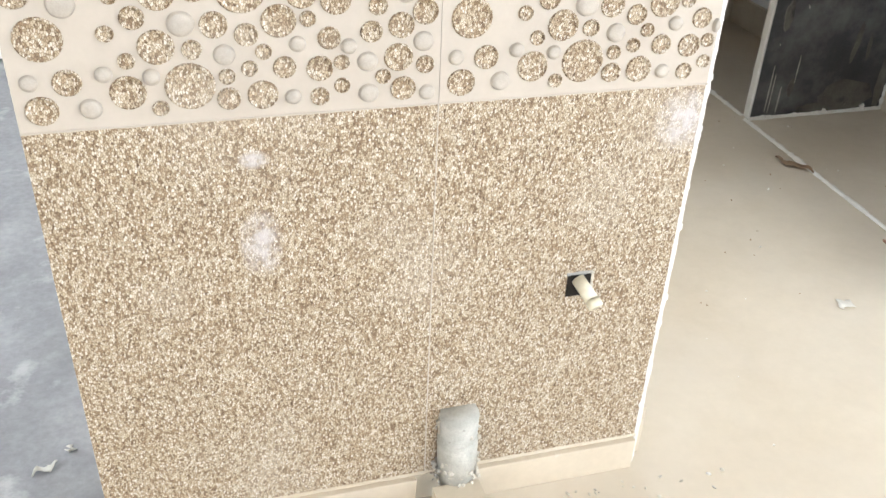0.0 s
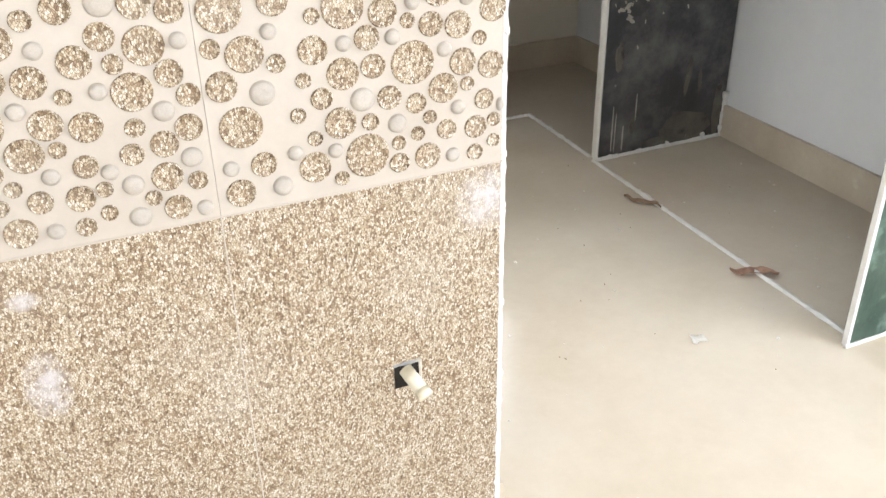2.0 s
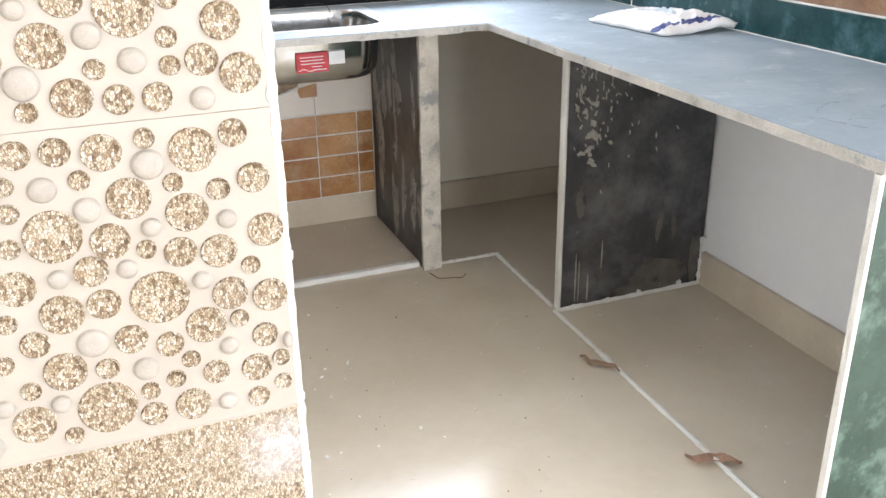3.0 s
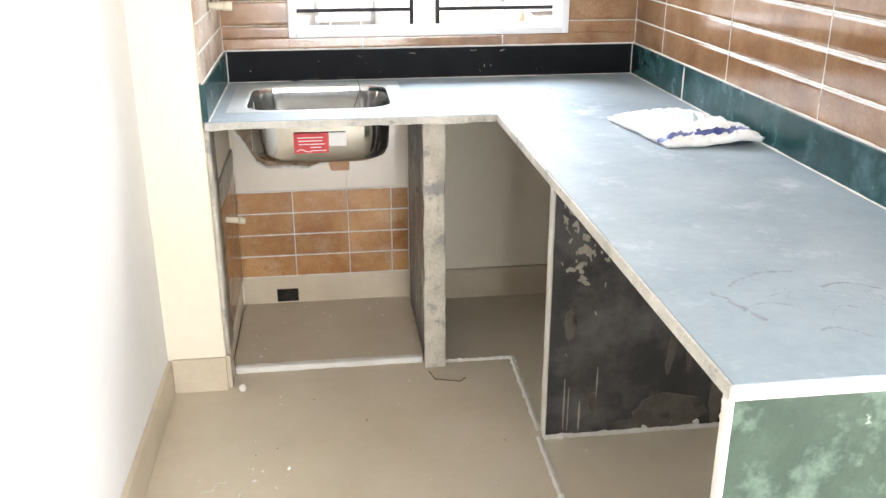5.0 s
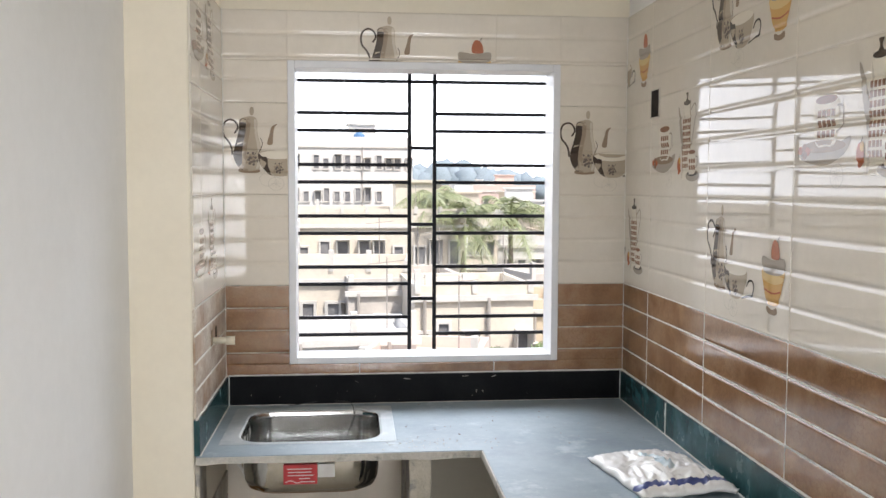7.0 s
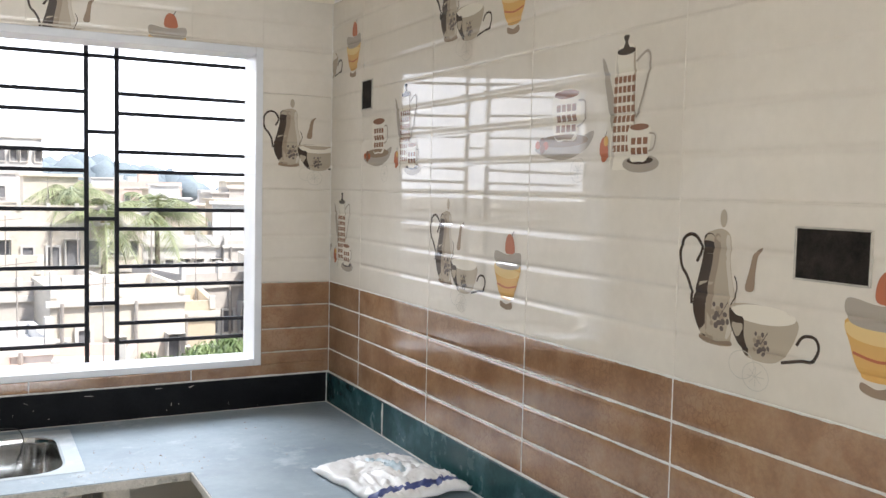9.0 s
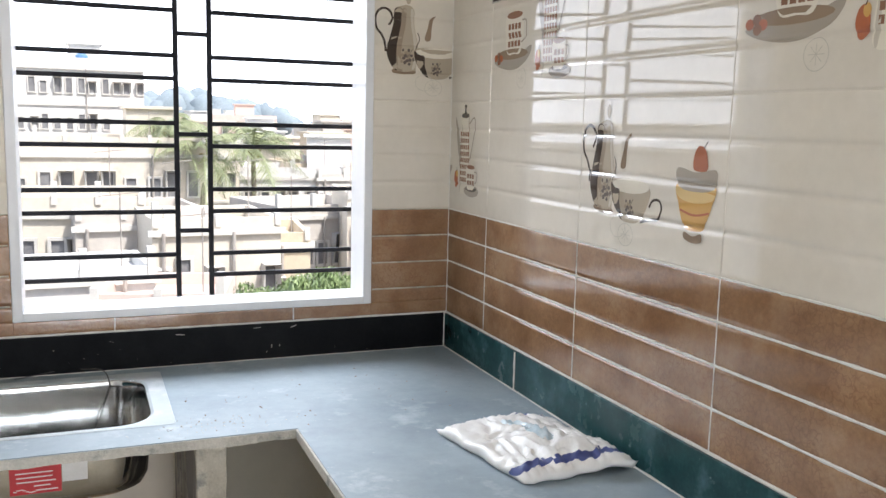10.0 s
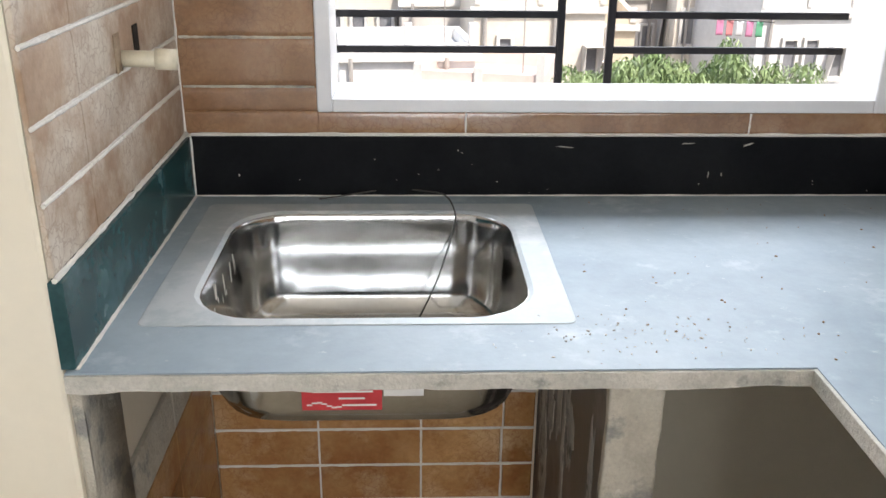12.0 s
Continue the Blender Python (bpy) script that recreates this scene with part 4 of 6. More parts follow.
# ---- wall boxes without covers ----
for y0, y1, z0, z1, words in ((3.098, 3.172, 1.772, 1.855, "empty switch box, its inner shade a black plate on the tiles"), (1.395, 1.517, 1.414, 1.486, "empty socket box, its inner shade a black plate on the tiles")):
    wb = thing("wall_box", (XR, y1, z0), words, "wall box")
    # no recess is cut; the black plate carries the box's inner shade
    part("hollow", soft_box(XR - 0.0012, XR + 0.003, y0, y1, z0, z1, 0), M["dark"], wb)
    for a, b, c, d in ((y0 - 0.003, y0, z0, z1), (y1, y1 + 0.003, z0, z1), (y0 - 0.003, y1 + 0.003, z0 - 0.003, z0), (y0 - 0.003, y1 + 0.003, z1, z1 + 0.003)):
        part("lip", soft_box(XR - 0.0035, XR + 0.003, a, b, c, d, 0.0008, 1), M["box_grey"], wb)

# ---- plastic bag on the worktop ----
bag = thing("plastic_bag", (2.2, 2.57, TOP), "crumpled white plastic bag with blue bands on the worktop", "bag")
c00, c10, c11, c01 = Vector((2.10, 2.42)), Vector((2.335, 2.40)), Vector((2.315, 2.745)), Vector((2.05, 2.725))
bm = bmesh.new()
NU, NV = 44, 44
grid = {}
for side in (0, 1):
    for i in range(NU + 1):
        for j in range(NV + 1):
            u, v = i / NU, j / NV
            if side and (i in (0, NU) or j in (0, NV)):
                grid[i, j, 1] = grid[i, j, 0]
                continue
            p = (c00 * (1 - u) + c10 * u) * (1 - v) + (c01 * (1 - u) + c11 * u) * v
            p = p + Vector((0.010 * noise.noise((u * 5, v * 5, 1)), 0.016 * noise.noise((u * 5, v * 5, 7))))
            if side == 0:
                hgt = 0.006 + 0.034 * (math.sin(math.pi * u) * math.sin(math.pi * v)) ** 0.45 * (0.75 + 0.6 * noise.noise((u * 2.5 + 3, v * 2.5, 2)))
                crease = min(abs(noise.noise((u * 4 + v * 2, v * 3.5 - u * 3, 4))), 0.7 * abs(noise.noise((u * 7 - v * 3, v * 6 + u * 2, 14))) + 0.05)
                hgt += (0.052 * (0.26 - crease) * (math.sin(math.pi * u) * math.sin(math.pi * v)) ** 0.3 + 0.011 * (0.4 - abs(noise.noise((u * 15, v * 13, 9)))))
                hgt += 0.030 * max(0.0, u - 0.72) * (1 - v)
                z = TOP + max(0.003, hgt)
            else:
                z = TOP + 0.0015
            z += 0.045 * max(0.0, (u - 0.45) / 0.55) ** 1.3 * max(0.0, 1 - v * 1.5) * math.sin(math.pi * min(1.0, 0.25 + u * 0.7))
            grid[i, j, side] = bm.verts.new((p.x, p.y, z))
for side in (0, 1):
    for i in range(NU):
        for j in range(NV):
            q = [grid[i, j, side], grid[i + 1, j, side], grid[i + 1, j + 1, side], grid[i, j + 1, side]]
            f = bm.faces.new(q if side == 0 else q[::-1])
            w = j / NV + 0.03 * noise.noise((i * 0.34, 0, 3))
            if side == 0 and 0.06 < w < 0.125:
                f.material_index = 1
            elif side == 0 and 0.88 < w < 0.91 and i > 24:
                f.material_index = 3
            elif side == 0 and noise.noise((i * 0.11, j * 0.11, 5)) > 0.25 and 0.3 < w < 0.8 and 10 < i < 35:
                f.material_index = 2
for index, (pn, pm, pl) in enumerate((("film", "bag_white", "thin wrinkled white plastic film"), ("blue_band", "bag_blue", "dark blue printed band"), ("pale_print", "bag_pale", "faded pale blue print"), ("blue_stripe", "bag_blue", "short dark blue printed stripe"))):
    cut = bm.copy()
    bmesh.ops.delete(cut, geom=[f for f in cut.faces if f.material_index != index], context="FACES")
    for f in cut.faces:
        f.material_index = 0
    part(pn, cut, M[pm], bag, pl, True)
bm.free()

# wire hanging into the sink
cu = bpy.data.curves.new("wire", "CURVE")
cu.dimensions, cu.bevel_depth, cu.bevel_resolution = "3D", 0.0013, 2
sp = cu.splines.new("BEZIER")
wire_pts = [(1.20, 3.40, TOP + 0.004), (1.36, 3.425, TOP + 0.010), (1.415, 3.35, TOP + 0.006), (1.400, 3.30, TOP - 0.06), (1.345, 3.20, TOP - 0.150), (1.33, 3.09, TOP - 0.160)]
sp.bezier_points.add(len(wire_pts) - 1)
for bp, co in zip(sp.bezier_points, wire_pts):
    bp.co, bp.handle_left_type, bp.handle_right_type = co, "AUTO", "AUTO"
cu.materials.append(M["wire"])
tagged(new("wire", cu), "thin dark wire hanging over the sink edge", "wire")

# ---- litter on floor and worktop ----


def scrap(name, at, turn, length, width, lift, material, label, category, seed):
    """A dry curled strip."""
    bm = bmesh.new()
    rows = []
    for i in range(15):
        u = i / 14 - 0.5
        w = width * (1 - abs(2 * u) ** 3) * (0.8 + 0.5 * noise.noise((i * 0.5, seed, 0))) + 0.001
        z = 0.001 + lift * (0.5 + 0.5 * math.sin(i * 1.1 + seed)) * (0.4 + abs(u))
        rows.append([bm.verts.new((u * length, w * s * 0.5 + 0.006 * math.sin(i * 0.7 + seed), z + (lift * 0.6 if s else 0))) for s in (-1, 0, 1)])
    for a, b in zip(rows, rows[1:]):
        for k in range(2):
            bm.faces.new((a[k], a[k + 1], b[k + 1], b[k]))
    ob = tagged(part(name, bm, material, None, "", True), label, category)
    ob.matrix_world = pose(*at, 0, 0, turn)
    md = ob.modifiers.new("thickness", "SOLIDIFY")
    md.thickness = 0.0012
    return ob


scrap("dry_leaf", (1.795, 2.145, 0), -55, 0.120, 0.030, 0.010, M["leaf"], "curled dry brown leaf on the cream floor", "leaf", 1.0)
scrap("dry_leaf", (1.812, 1.680, 0), -28, 0.125, 0.034, 0.011, M["leaf_red"], "flat dry reddish brown leaf on the floor", "leaf", 2.3)
scrap("paper_scrap", (1.495, 1.505, 0), 10, 0.045, 0.035, 0.002, M["floor_chip"], "small pale paper scrap on the floor", "scrap", 4.0)
scrap("plaster_scrap", (-0.19, 1.40, -0.012), 20, 0.046, 0.016, 0.005, M["white_cement"], "white plaster scrap on grey cement", "scrap", 5.0)
scrap("plaster_scrap", (-0.15, 1.44, -0.012), 70, 0.016, 0.012, 0.004, M["white_cement"], "white plaster scrap on grey cement", "scrap", 6.0)
scrap("paper_scrap", (0.99, 2.36, 0), 40, 0.070, 0.012, 0.003, M["floor_chip"], "small pale paper scrap on the floor", "scrap", 7.0)
bm = bmesh.new()
bmesh.ops.create_icosphere(bm, subdivisions=2, radius=0.014, matrix=Matrix.Translation((1.022, 2.846, 0.009)) @ Matrix.Diagonal((0.9, 0.8, 0.9, 1)))
roughen(bm, 0.005, 60)
tagged(part("plaster_lump", bm, M["white_cement"], None, "", True), "small white plaster lump on the floor", "rubble")
cu = bpy.data.curves.new("bent_wire", "CURVE")
cu.dimensions, cu.bevel_depth = "3D", 0.0016
sp = cu.splines.new("POLY")
sp.points.add(3)
for q, co in zip(sp.points, ((1.585, 2.885, 0.003), (1.598, 2.835, 0.002), (1.672, 2.812, 0.002), (1.69, 2.825, 0.006))):
    q.co = (*co, 1)
cu.materials.append(M["wire_rust"])
tagged(new("bent_wire", cu), "short bent rusty wire on the floor", "wire")


def crumbs(name, count, spot, rmin, rmax, material, label):
    bm = bmesh.new()
    for _ in range(count):
        x, y, z = spot()
        r = rng.uniform(rmin, rmax)
        bmesh.ops.create_icosphere(bm, subdivisions=1, radius=r, matrix=Matrix.Translation((x, y, z + r * 0.4)) @ pose(0, 0, 0, rng.uniform(0, 90), 0, rng.uniform(0, 360)) @ Matrix.Diagonal((rng.uniform(0.6, 1.8), 1, 0.6, 1)))
    tagged(part(name, bm, material), label, "debris", "", "stuff")


crumbs("plaster_crumbs", 70, lambda: (rng.uniform(0.85, 2.3), rng.uniform(0.9, 2.9), 0), 0.0012, 0.0040, M["white_cement"], "white plaster crumbs scattered on the floor")
crumbs("dirt_crumbs", 26, lambda: (rng.uniform(0.85, 2.3), rng.uniform(1.0, 2.9), 0), 0.0008, 0.0026, M["leaf"], "brown dirt crumbs scattered on the floor")
crumbs("dirt_clods", 15, lambda: (rng.uniform(0.9, 1.75), rng.uniform(1.7, 2.85), 0), 0.0016, 0.0036, M["leaf"], "small brown dirt clods on the floor")
crumbs("plaster_bits", 16, lambda: (rng.uniform(0.88, 1.3), rng.uniform(1.6, 2.8), 0), 0.003, 0.0065, M["white_cement"], "white plaster bits on the floor by the wall")
crumbs("mortar_crumbs", 130, lambda: (rng.gauss(0.52, 0.16), YP - 0.04 - abs(rng.gauss(0, 0.035)), 0), 0.0010, 0.0038, M["cement"], "mortar crumbs along the pebble wall")
crumbs("worktop_crumbs", 90, lambda: (rng.gauss(1.62, 0.08), 2.93 + rng.gauss(0, 0.03), TOP), 0.0005, 0.0017, M["cement"], "grit and crumbs on the dusty worktop")
crumbs("worktop_dust", 70, lambda: (rng.uniform(1.55, 2.32), rng.uniform(2.86, 3.4), TOP), 0.0006, 0.0018, M["leaf"], "fine grit on the dusty worktop")
crumbs("bay_crumbs", 30, lambda: (rng.uniform(1.0, 1.56), rng.uniform(2.99, 3.42), 0.016), 0.001, 0.003, M["white_cement"], "white crumbs on the sink bay floor")
# scuffed plaster marks left on the near end of the worktop
bm = bmesh.new()
for (x0, y0), (x1, y1), w in (((1.93, 1.57), (2.06, 1.57), 0.007), ((2.08, 1.64), (2.10, 1.46), 0.005), ((1.96, 1.46), (2.02, 1.43), 0.008), ((1.88, 1.53), (1.96, 1.54), 0.008), ((2.0, 1.50), (2.05, 1.52), 0.005), ((1.90, 1.62), (2.02, 1.66), 0.012), ((2.04, 1.60), (2.12, 1.58), 0.010), ((1.98, 1.60), (1.97, 1.52), 0.004), ((2.12, 1.50), (2.06, 1.44), 0.009), ((1.86, 1.60), (1.90, 1.50), 0.014)):
    for i in range(26):
        f = i / 25
        c = Vector((x0 + (x1 - x0) * f + 0.012 * noise.noise((f * 4, x0, 0)), y0 + (y1 - y0) * f + 0.02 * math.sin(f * 3), TOP + 0.0002))
        bmesh.ops.create_circle(bm, cap_ends=True, segments=7, radius=w * rng.uniform(0.08, 0.42), matrix=Matrix.Translation(c + Vector((0, 0, 0.0002 + i * 1e-6))))
tagged(part("scuff_marks", bm, M["scuff"]), "dark wiped scuffs in the dust of the worktop", "scuff", "", "stuff")


# cement flakes, smears and streaks left on the stone panels
def smears(name, at, items, material, parent, label, seed, wild=0.6):
    """items: (u, v, half width, half height, lean); at(u, v, d) gives the place on the panel, d proud of it."""
    r = random.Random(seed)
    bm = bmesh.new()
    for u, v, a, b, lean in items:
        n = 9 if max(a, b) < 0.03 else 22
        ring = []
        for i in range(n):
            w = 2 * math.pi * i / n
            k = r.uniform(1.15 - wild, 1.15)
            x, z = a * k * math.cos(w), b * k * math.sin(w)
            ring.append((u + x * math.cos(lean) - z * math.sin(lean), v + x * math.sin(lean) + z * math.cos(lean)))
        d = r.uniform(0.0008, 0.0016)
        low = [bm.verts.new(at(x, z, -0.001)) for x, z in ring]
        top = [bm.verts.new(at(u + (x - u) * 0.88, v + (z - v) * 0.88, d)) for x, z in ring]
        for i in range(n):
            bm.faces.new((low[i], low[(i + 1) % n], top[(i + 1) % n], top[i]))
        bm.faces.new(top)
    bmesh.ops.recalc_face_normals(bm, faces=bm.faces)
    tagged(part(name, bm, material, parent, label), label, "", "", "stuff")


rs = random.Random(17)
smears("plaster_drip", lambda u, v, d: (BX0 + 0.0045 + d * 0.5, u, v), [(rs.uniform(3.06, 3.27), TOP - rs.uniform(0.03, 0.12), rs.uniform(0.0006, 0.0022), rs.uniform(0.006, 0.03), rs.uniform(-0.15, 0.15)) for _ in range(34)], M["white_cement"], sink, "white plaster drips down the steel bowl", 12)
scratches = [(1.80, 0.899, 0.016, 0.0010, 0.05), (1.90, 0.897, 0.013, 0.0020, 0.35), (1.60, 0.893, 0.020, 0.0010, -0.08), (1.84, 0.846, 0.0014, 0.006, 0.0), (1.862, 0.846, 0.0012, 0.004, 0.1), (1.07, 0.845, 0.0014, 0.003, 0.0), (1.29, 0.872, 0.001, 0.002, 0.3)]
scratches += [(rs.uniform(1.0, 2.34), rs.uniform(0.815, 0.905), rs.uniform(0.0005, 0.0012), rs.uniform(0.0005, 0.002), rs.uniform(0, 3)) for _ in range(14)]
smears("cement_fleck", lambda u, v, d: (u, YB - 0.010 - d * 0.4, v), scratches, M["box_grey"], ups, "pale scratches and cement flecks on black stone", 8)
flakes = []
for _ in range(120):
    u = 1.872 + min(0.36, abs(rs.gauss(0.02, 0.13)))
    flakes.append((u, 0.745 - abs(rs.gauss(0.0, 0.15)), rs.uniform(0.0015, 0.0045), rs.uniform(0.004, 0.013), rs.uniform(-0.2, 0.9)))
smears("cement_flaking", lambda u, v, d: (u, 2.478 - d, v), flakes + [(rs.gauss(1.93, 0.014), rs.uniform(0.44, 0.64), rs.uniform(0.004, 0.014), rs.uniform(0.006, 0.02), rs.uniform(0, 3)) for k in range(16)], M["box_grey"], mid, "pale cement flakes stuck on black stone", 3)
smears("cement_patch", lambda u, v, d: (u, 2.478 - d, v), [(2.20, 0.055, 0.115, 0.060, 0.08), (2.08, 0.02, 0.06, 0.022, 0.0), (2.33, 0.10, 0.022, 0.10, 0.0), (2.19, 0.24, 0.012, 0.07, -0.1), (2.24, 0.22, 0.008, 0.05, 0.05), (1.98, 0.10, 0.012, 0.035, 0.0), (1.91, 0.34, 0.016, 0.05, 0.0)], M["patch_brown"], mid, "thin brown-grey cement smears near the floor", 4, 0.28)
smears("cement_drip", lambda u, v, d: (u, 2.478 - d, v), [(1.902, 0.10, 0.0022, 0.085, 0.0), (1.914, 0.09, 0.0018, 0.075, 0.0), (1.945, 0.06, 0.003, 0.05, 0.0), (1.99, 0.16, 0.002, 0.05, 0.0)], M["box_grey"], mid, "pale cement drips running down black stone", 6, 0.35)
smears("cement_lump", lambda u, v, d: (u, 2.478 - d * 3, v), [(2.13, 0.012, 0.012, 0.010, 0.0), (2.28, 0.014, 0.014, 0.013, 0.0), (2.02, 0.008, 0.008, 0.006, 0.0)], M["white_cement"], mid, "white cement lumps at the foot", 9)
streaks = []
for _ in range(24):
    streaks.append((rs.uniform(2.95, 3.42), rs.uniform(0.12, 0.66), rs.uniform(0.012, 0.038), rs.uniform(0.05, 0.16), rs.uniform(-0.08, 0.08)))
smears("cement_wash", lambda u, v, d: (1.580 - d, u, v), streaks, M["patch"], leg, "pale cement streaks running down black stone", 5)

# ---- printed crockery on the glazed tiles ----
INK = [plain(n, c, 0.05) for n, c in (("ink_dark", (0.055, 0.038, 0.028)), ("ink_body", (0.43, 0.36, 0.27)), ("ink_cream", (0.74, 0.68, 0.57)), ("ink_brown", (0.25, 0.125, 0.075)),
                                      ("ink_yellow", (0.62, 0.36, 0.11)), ("ink_grey", (0.38, 0.33, 0.27)), ("ink_red", (0.42, 0.13, 0.06)), ("ink_line", (0.52, 0.48, 0.41)), ("ink_shade", (0.28, 0.20, 0.135)), ("ink_mid", (0.31, 0.245, 0.18)), ("ink_pale", (0.56, 0.50, 0.41)), ("ink_flower", (0.13, 0.105, 0.09)), ("ink_amber", (0.70, 0.50, 0.22)))]
DARK, BODY, CREAM, BRN, YEL, GREY, RED, LINE, SHADE, MID, PALE_INK, FLOWER, AMBER = range(13)


def spline(pts, closed=True, steps=5):
    """A smooth line through the points."""
    out, n = [], len(pts)
    for i in range(n if closed else n - 1):
        q = [Vector(pts[k % n] if closed else pts[min(max(k, 0), n - 1)]) for k in (i - 1, i, i + 1, i + 2)]
        for s in range(steps):
            t = s / steps
            out.append(0.5 * ((2 * q[1]) + (q[2] - q[0]) * t + (2 * q[0] - 5 * q[1] + 4 * q[2] - q[3]) * t * t + (3 * q[1] - q[0] - 3 * q[2] + q[3]) * t ** 3))
    if not closed:
        out.append(Vector(pts[-1]))
    return out


def oval(cx, cy, rx, ry, n=20):
    return [Vector((cx + rx * math.cos(2 * math.pi * k / n), cy + ry * math.sin(2 * math.pi * k / n))) for k in range(n)]


def stroke(pts, w, closed=False):
    line = spline(pts, closed)
    if closed:
        line = line + line[:1]
    quads = []
    for a, b in zip(line, line[1:]):
        d = (b - a)
        if d.length < 1e-6:
            continue
        s = Vector((-d.y, d.x)).normalized() * w / 2
        quads.append([a - s, b - s, b + s, a + s])
    return quads


def px(pts):
    """From the drawing's grid to metres on the tile."""
    return [(0.005 + (x - 262) * 0.000683, 0.292 - (y - 495) * 0.000548) for x, y in pts]


def teapot_set(pear):
    s = []
    body = px([(348, 575), (342, 640), (330, 700), (316, 770), (320, 818), (342, 862), (345, 886), (390, 893), (436, 889), (442, 855), (451, 800), (448, 740), (438, 690), (431, 640), (430, 575), (405, 552), (372, 558)])
    s.append((BODY, [spline(body)]))
    s.append((DARK, [spline(px([(347, 574), (342, 640), (330, 700), (315, 770), (320, 818), (342, 864), (362, 872), (356, 800), (362, 720), (374, 650), (379, 575)]))]))
    s.append((MID, [spline(px([(379, 575), (374, 650), (362, 720), (356, 800), (362, 870), (384, 882), (377, 800), (383, 720), (394, 650), (397, 575)]))]))
    s.append((PALE_INK, [spline(px([(416, 575), (418, 650), (428, 720), (434, 800), (424, 868), (438, 858), (449, 800), (446, 740), (436, 690), (429, 640), (428, 578)]))]))
    s.append((SHADE, [spline(px([(342, 872), (390, 884), (438, 876), (437, 891), (390, 896), (344, 889)]))]))
    s.append((DARK, stroke(px([(322, 655), (338, 620), (325, 585), (300, 573), (275, 590), (265, 630), (272, 675), (290, 700), (306, 740), (310, 785)]), 0.0062)))
    s.append((SHADE, [spline(px([(478, 718), (490, 660), (500, 615), (526, 598), (513, 622), (507, 670), (503, 720)]))]))
    s.append((BODY, [oval(*px([(405, 521)])[0], 0.0075, 0.0145)]))
    s.append((BODY, [spline(px([(433, 772), (440, 830), (470, 885), (500, 912), (565, 913), (600, 885), (625, 835), (630, 788), (580, 762), (490, 758)]))]))
    s.append((CREAM, [oval(*px([(532, 784)])[0], 0.064, 0.0145)]))
    s.append((DARK, [spline(px([(434, 778), (440, 830), (470, 885), (496, 906), (481, 850), (478, 802), (455, 795)]))]))
    s.append((DARK, stroke(px([(629, 850), (645, 824), (675, 822), (686, 850), (670, 885), (640, 890), (590, 905)]), 0.0050)))
    for cx, cy, r in ((402, 812, 0.020), (530, 868, 0.016)):
        c = Vector(px([(cx, cy)])[0])
        for k in range(15):
            a = k * 2.4
            d = Vector((math.cos(a), math.sin(a))) * r * (0.25 + 0.055 * k)
            s.append((FLOWER if k % 3 else MID, [oval(c.x + d.x, c.y + d.y * 1.2, r * (0.34 - 0.012 * k), r * (0.22 + 0.05 * (k % 2)), 8)]))
        s.append((FLOWER, stroke([(c.x, c.y), (c.x + r * 0.9, c.y + r * 1.3)], 0.0016)))
    s.append((DARK, stroke(px([(438, 770), (455, 720), (446, 685)]), 0.0022)))
    for cx, cy in ((478, 935), (520, 960)):
        c = px([(cx, cy)])[0]
        s.append((LINE, stroke([tuple(v) for v in oval(*c, 0.026, 0.022, 10)], 0.0013, True)))
        if cx > 500:
            for k in range(8):
                a = k * math.pi / 4
                s.append((LINE, stroke([c, (c[0] + 0.017 * math.cos(a), c[1] + 0.015 * math.sin(a))], 0.0012)))
    # bowl with fruit
    s.append((YEL, [spline([(0.341, 0.152), (0.346, 0.112), (0.360, 0.080), (0.372, 0.070), (0.408, 0.070), (0.420, 0.080), (0.436, 0.112), (0.441, 0.152)])]))
    s.append((AMBER, [spline([(0.343, 0.146), (0.345, 0.126), (0.390, 0.118), (0.437, 0.126), (0.439, 0.146)])]))
    s.append((RED, stroke([(0.350, 0.104), (0.390, 0.097), (0.431, 0.104)], 0.004)))
    s.append((GREY, [spline([(0.338, 0.178), (0.342, 0.146), (0.390, 0.138), (0.440, 0.146), (0.444, 0.178), (0.390, 0.172)])]))
    s.append((SHADE, [spline([(0.366, 0.066), (0.390, 0.060), (0.412, 0.066), (0.414, 0.052), (0.390, 0.048), (0.366, 0.054)])]))
    if pear:
        s.append((RED, [spline([(0.384, 0.176), (0.382, 0.200), (0.394, 0.218), (0.412, 0.212), (0.420, 0.192), (0.418, 0.176)])]))
        s.append((DARK, stroke([(0.408, 0.214), (0.416, 0.226)], 0.0022)))
    return s


def checks(s, x0, x1, z0, z1, nx, nz):
    w, h = (x1 - x0) / nx, (z1 - z0) / nz
    for i in range(nx):
        for k in range(nz):
            a, b = x0 + i * w + w * 0.12, z0 + k * h + h * 0.16
            s.append((BRN, [[Vector((a, b)), Vector((a + w * 0.76, b)), Vector((a + w * 0.76, b + h * 0.68)), Vector((a, b + h * 0.68))]]))


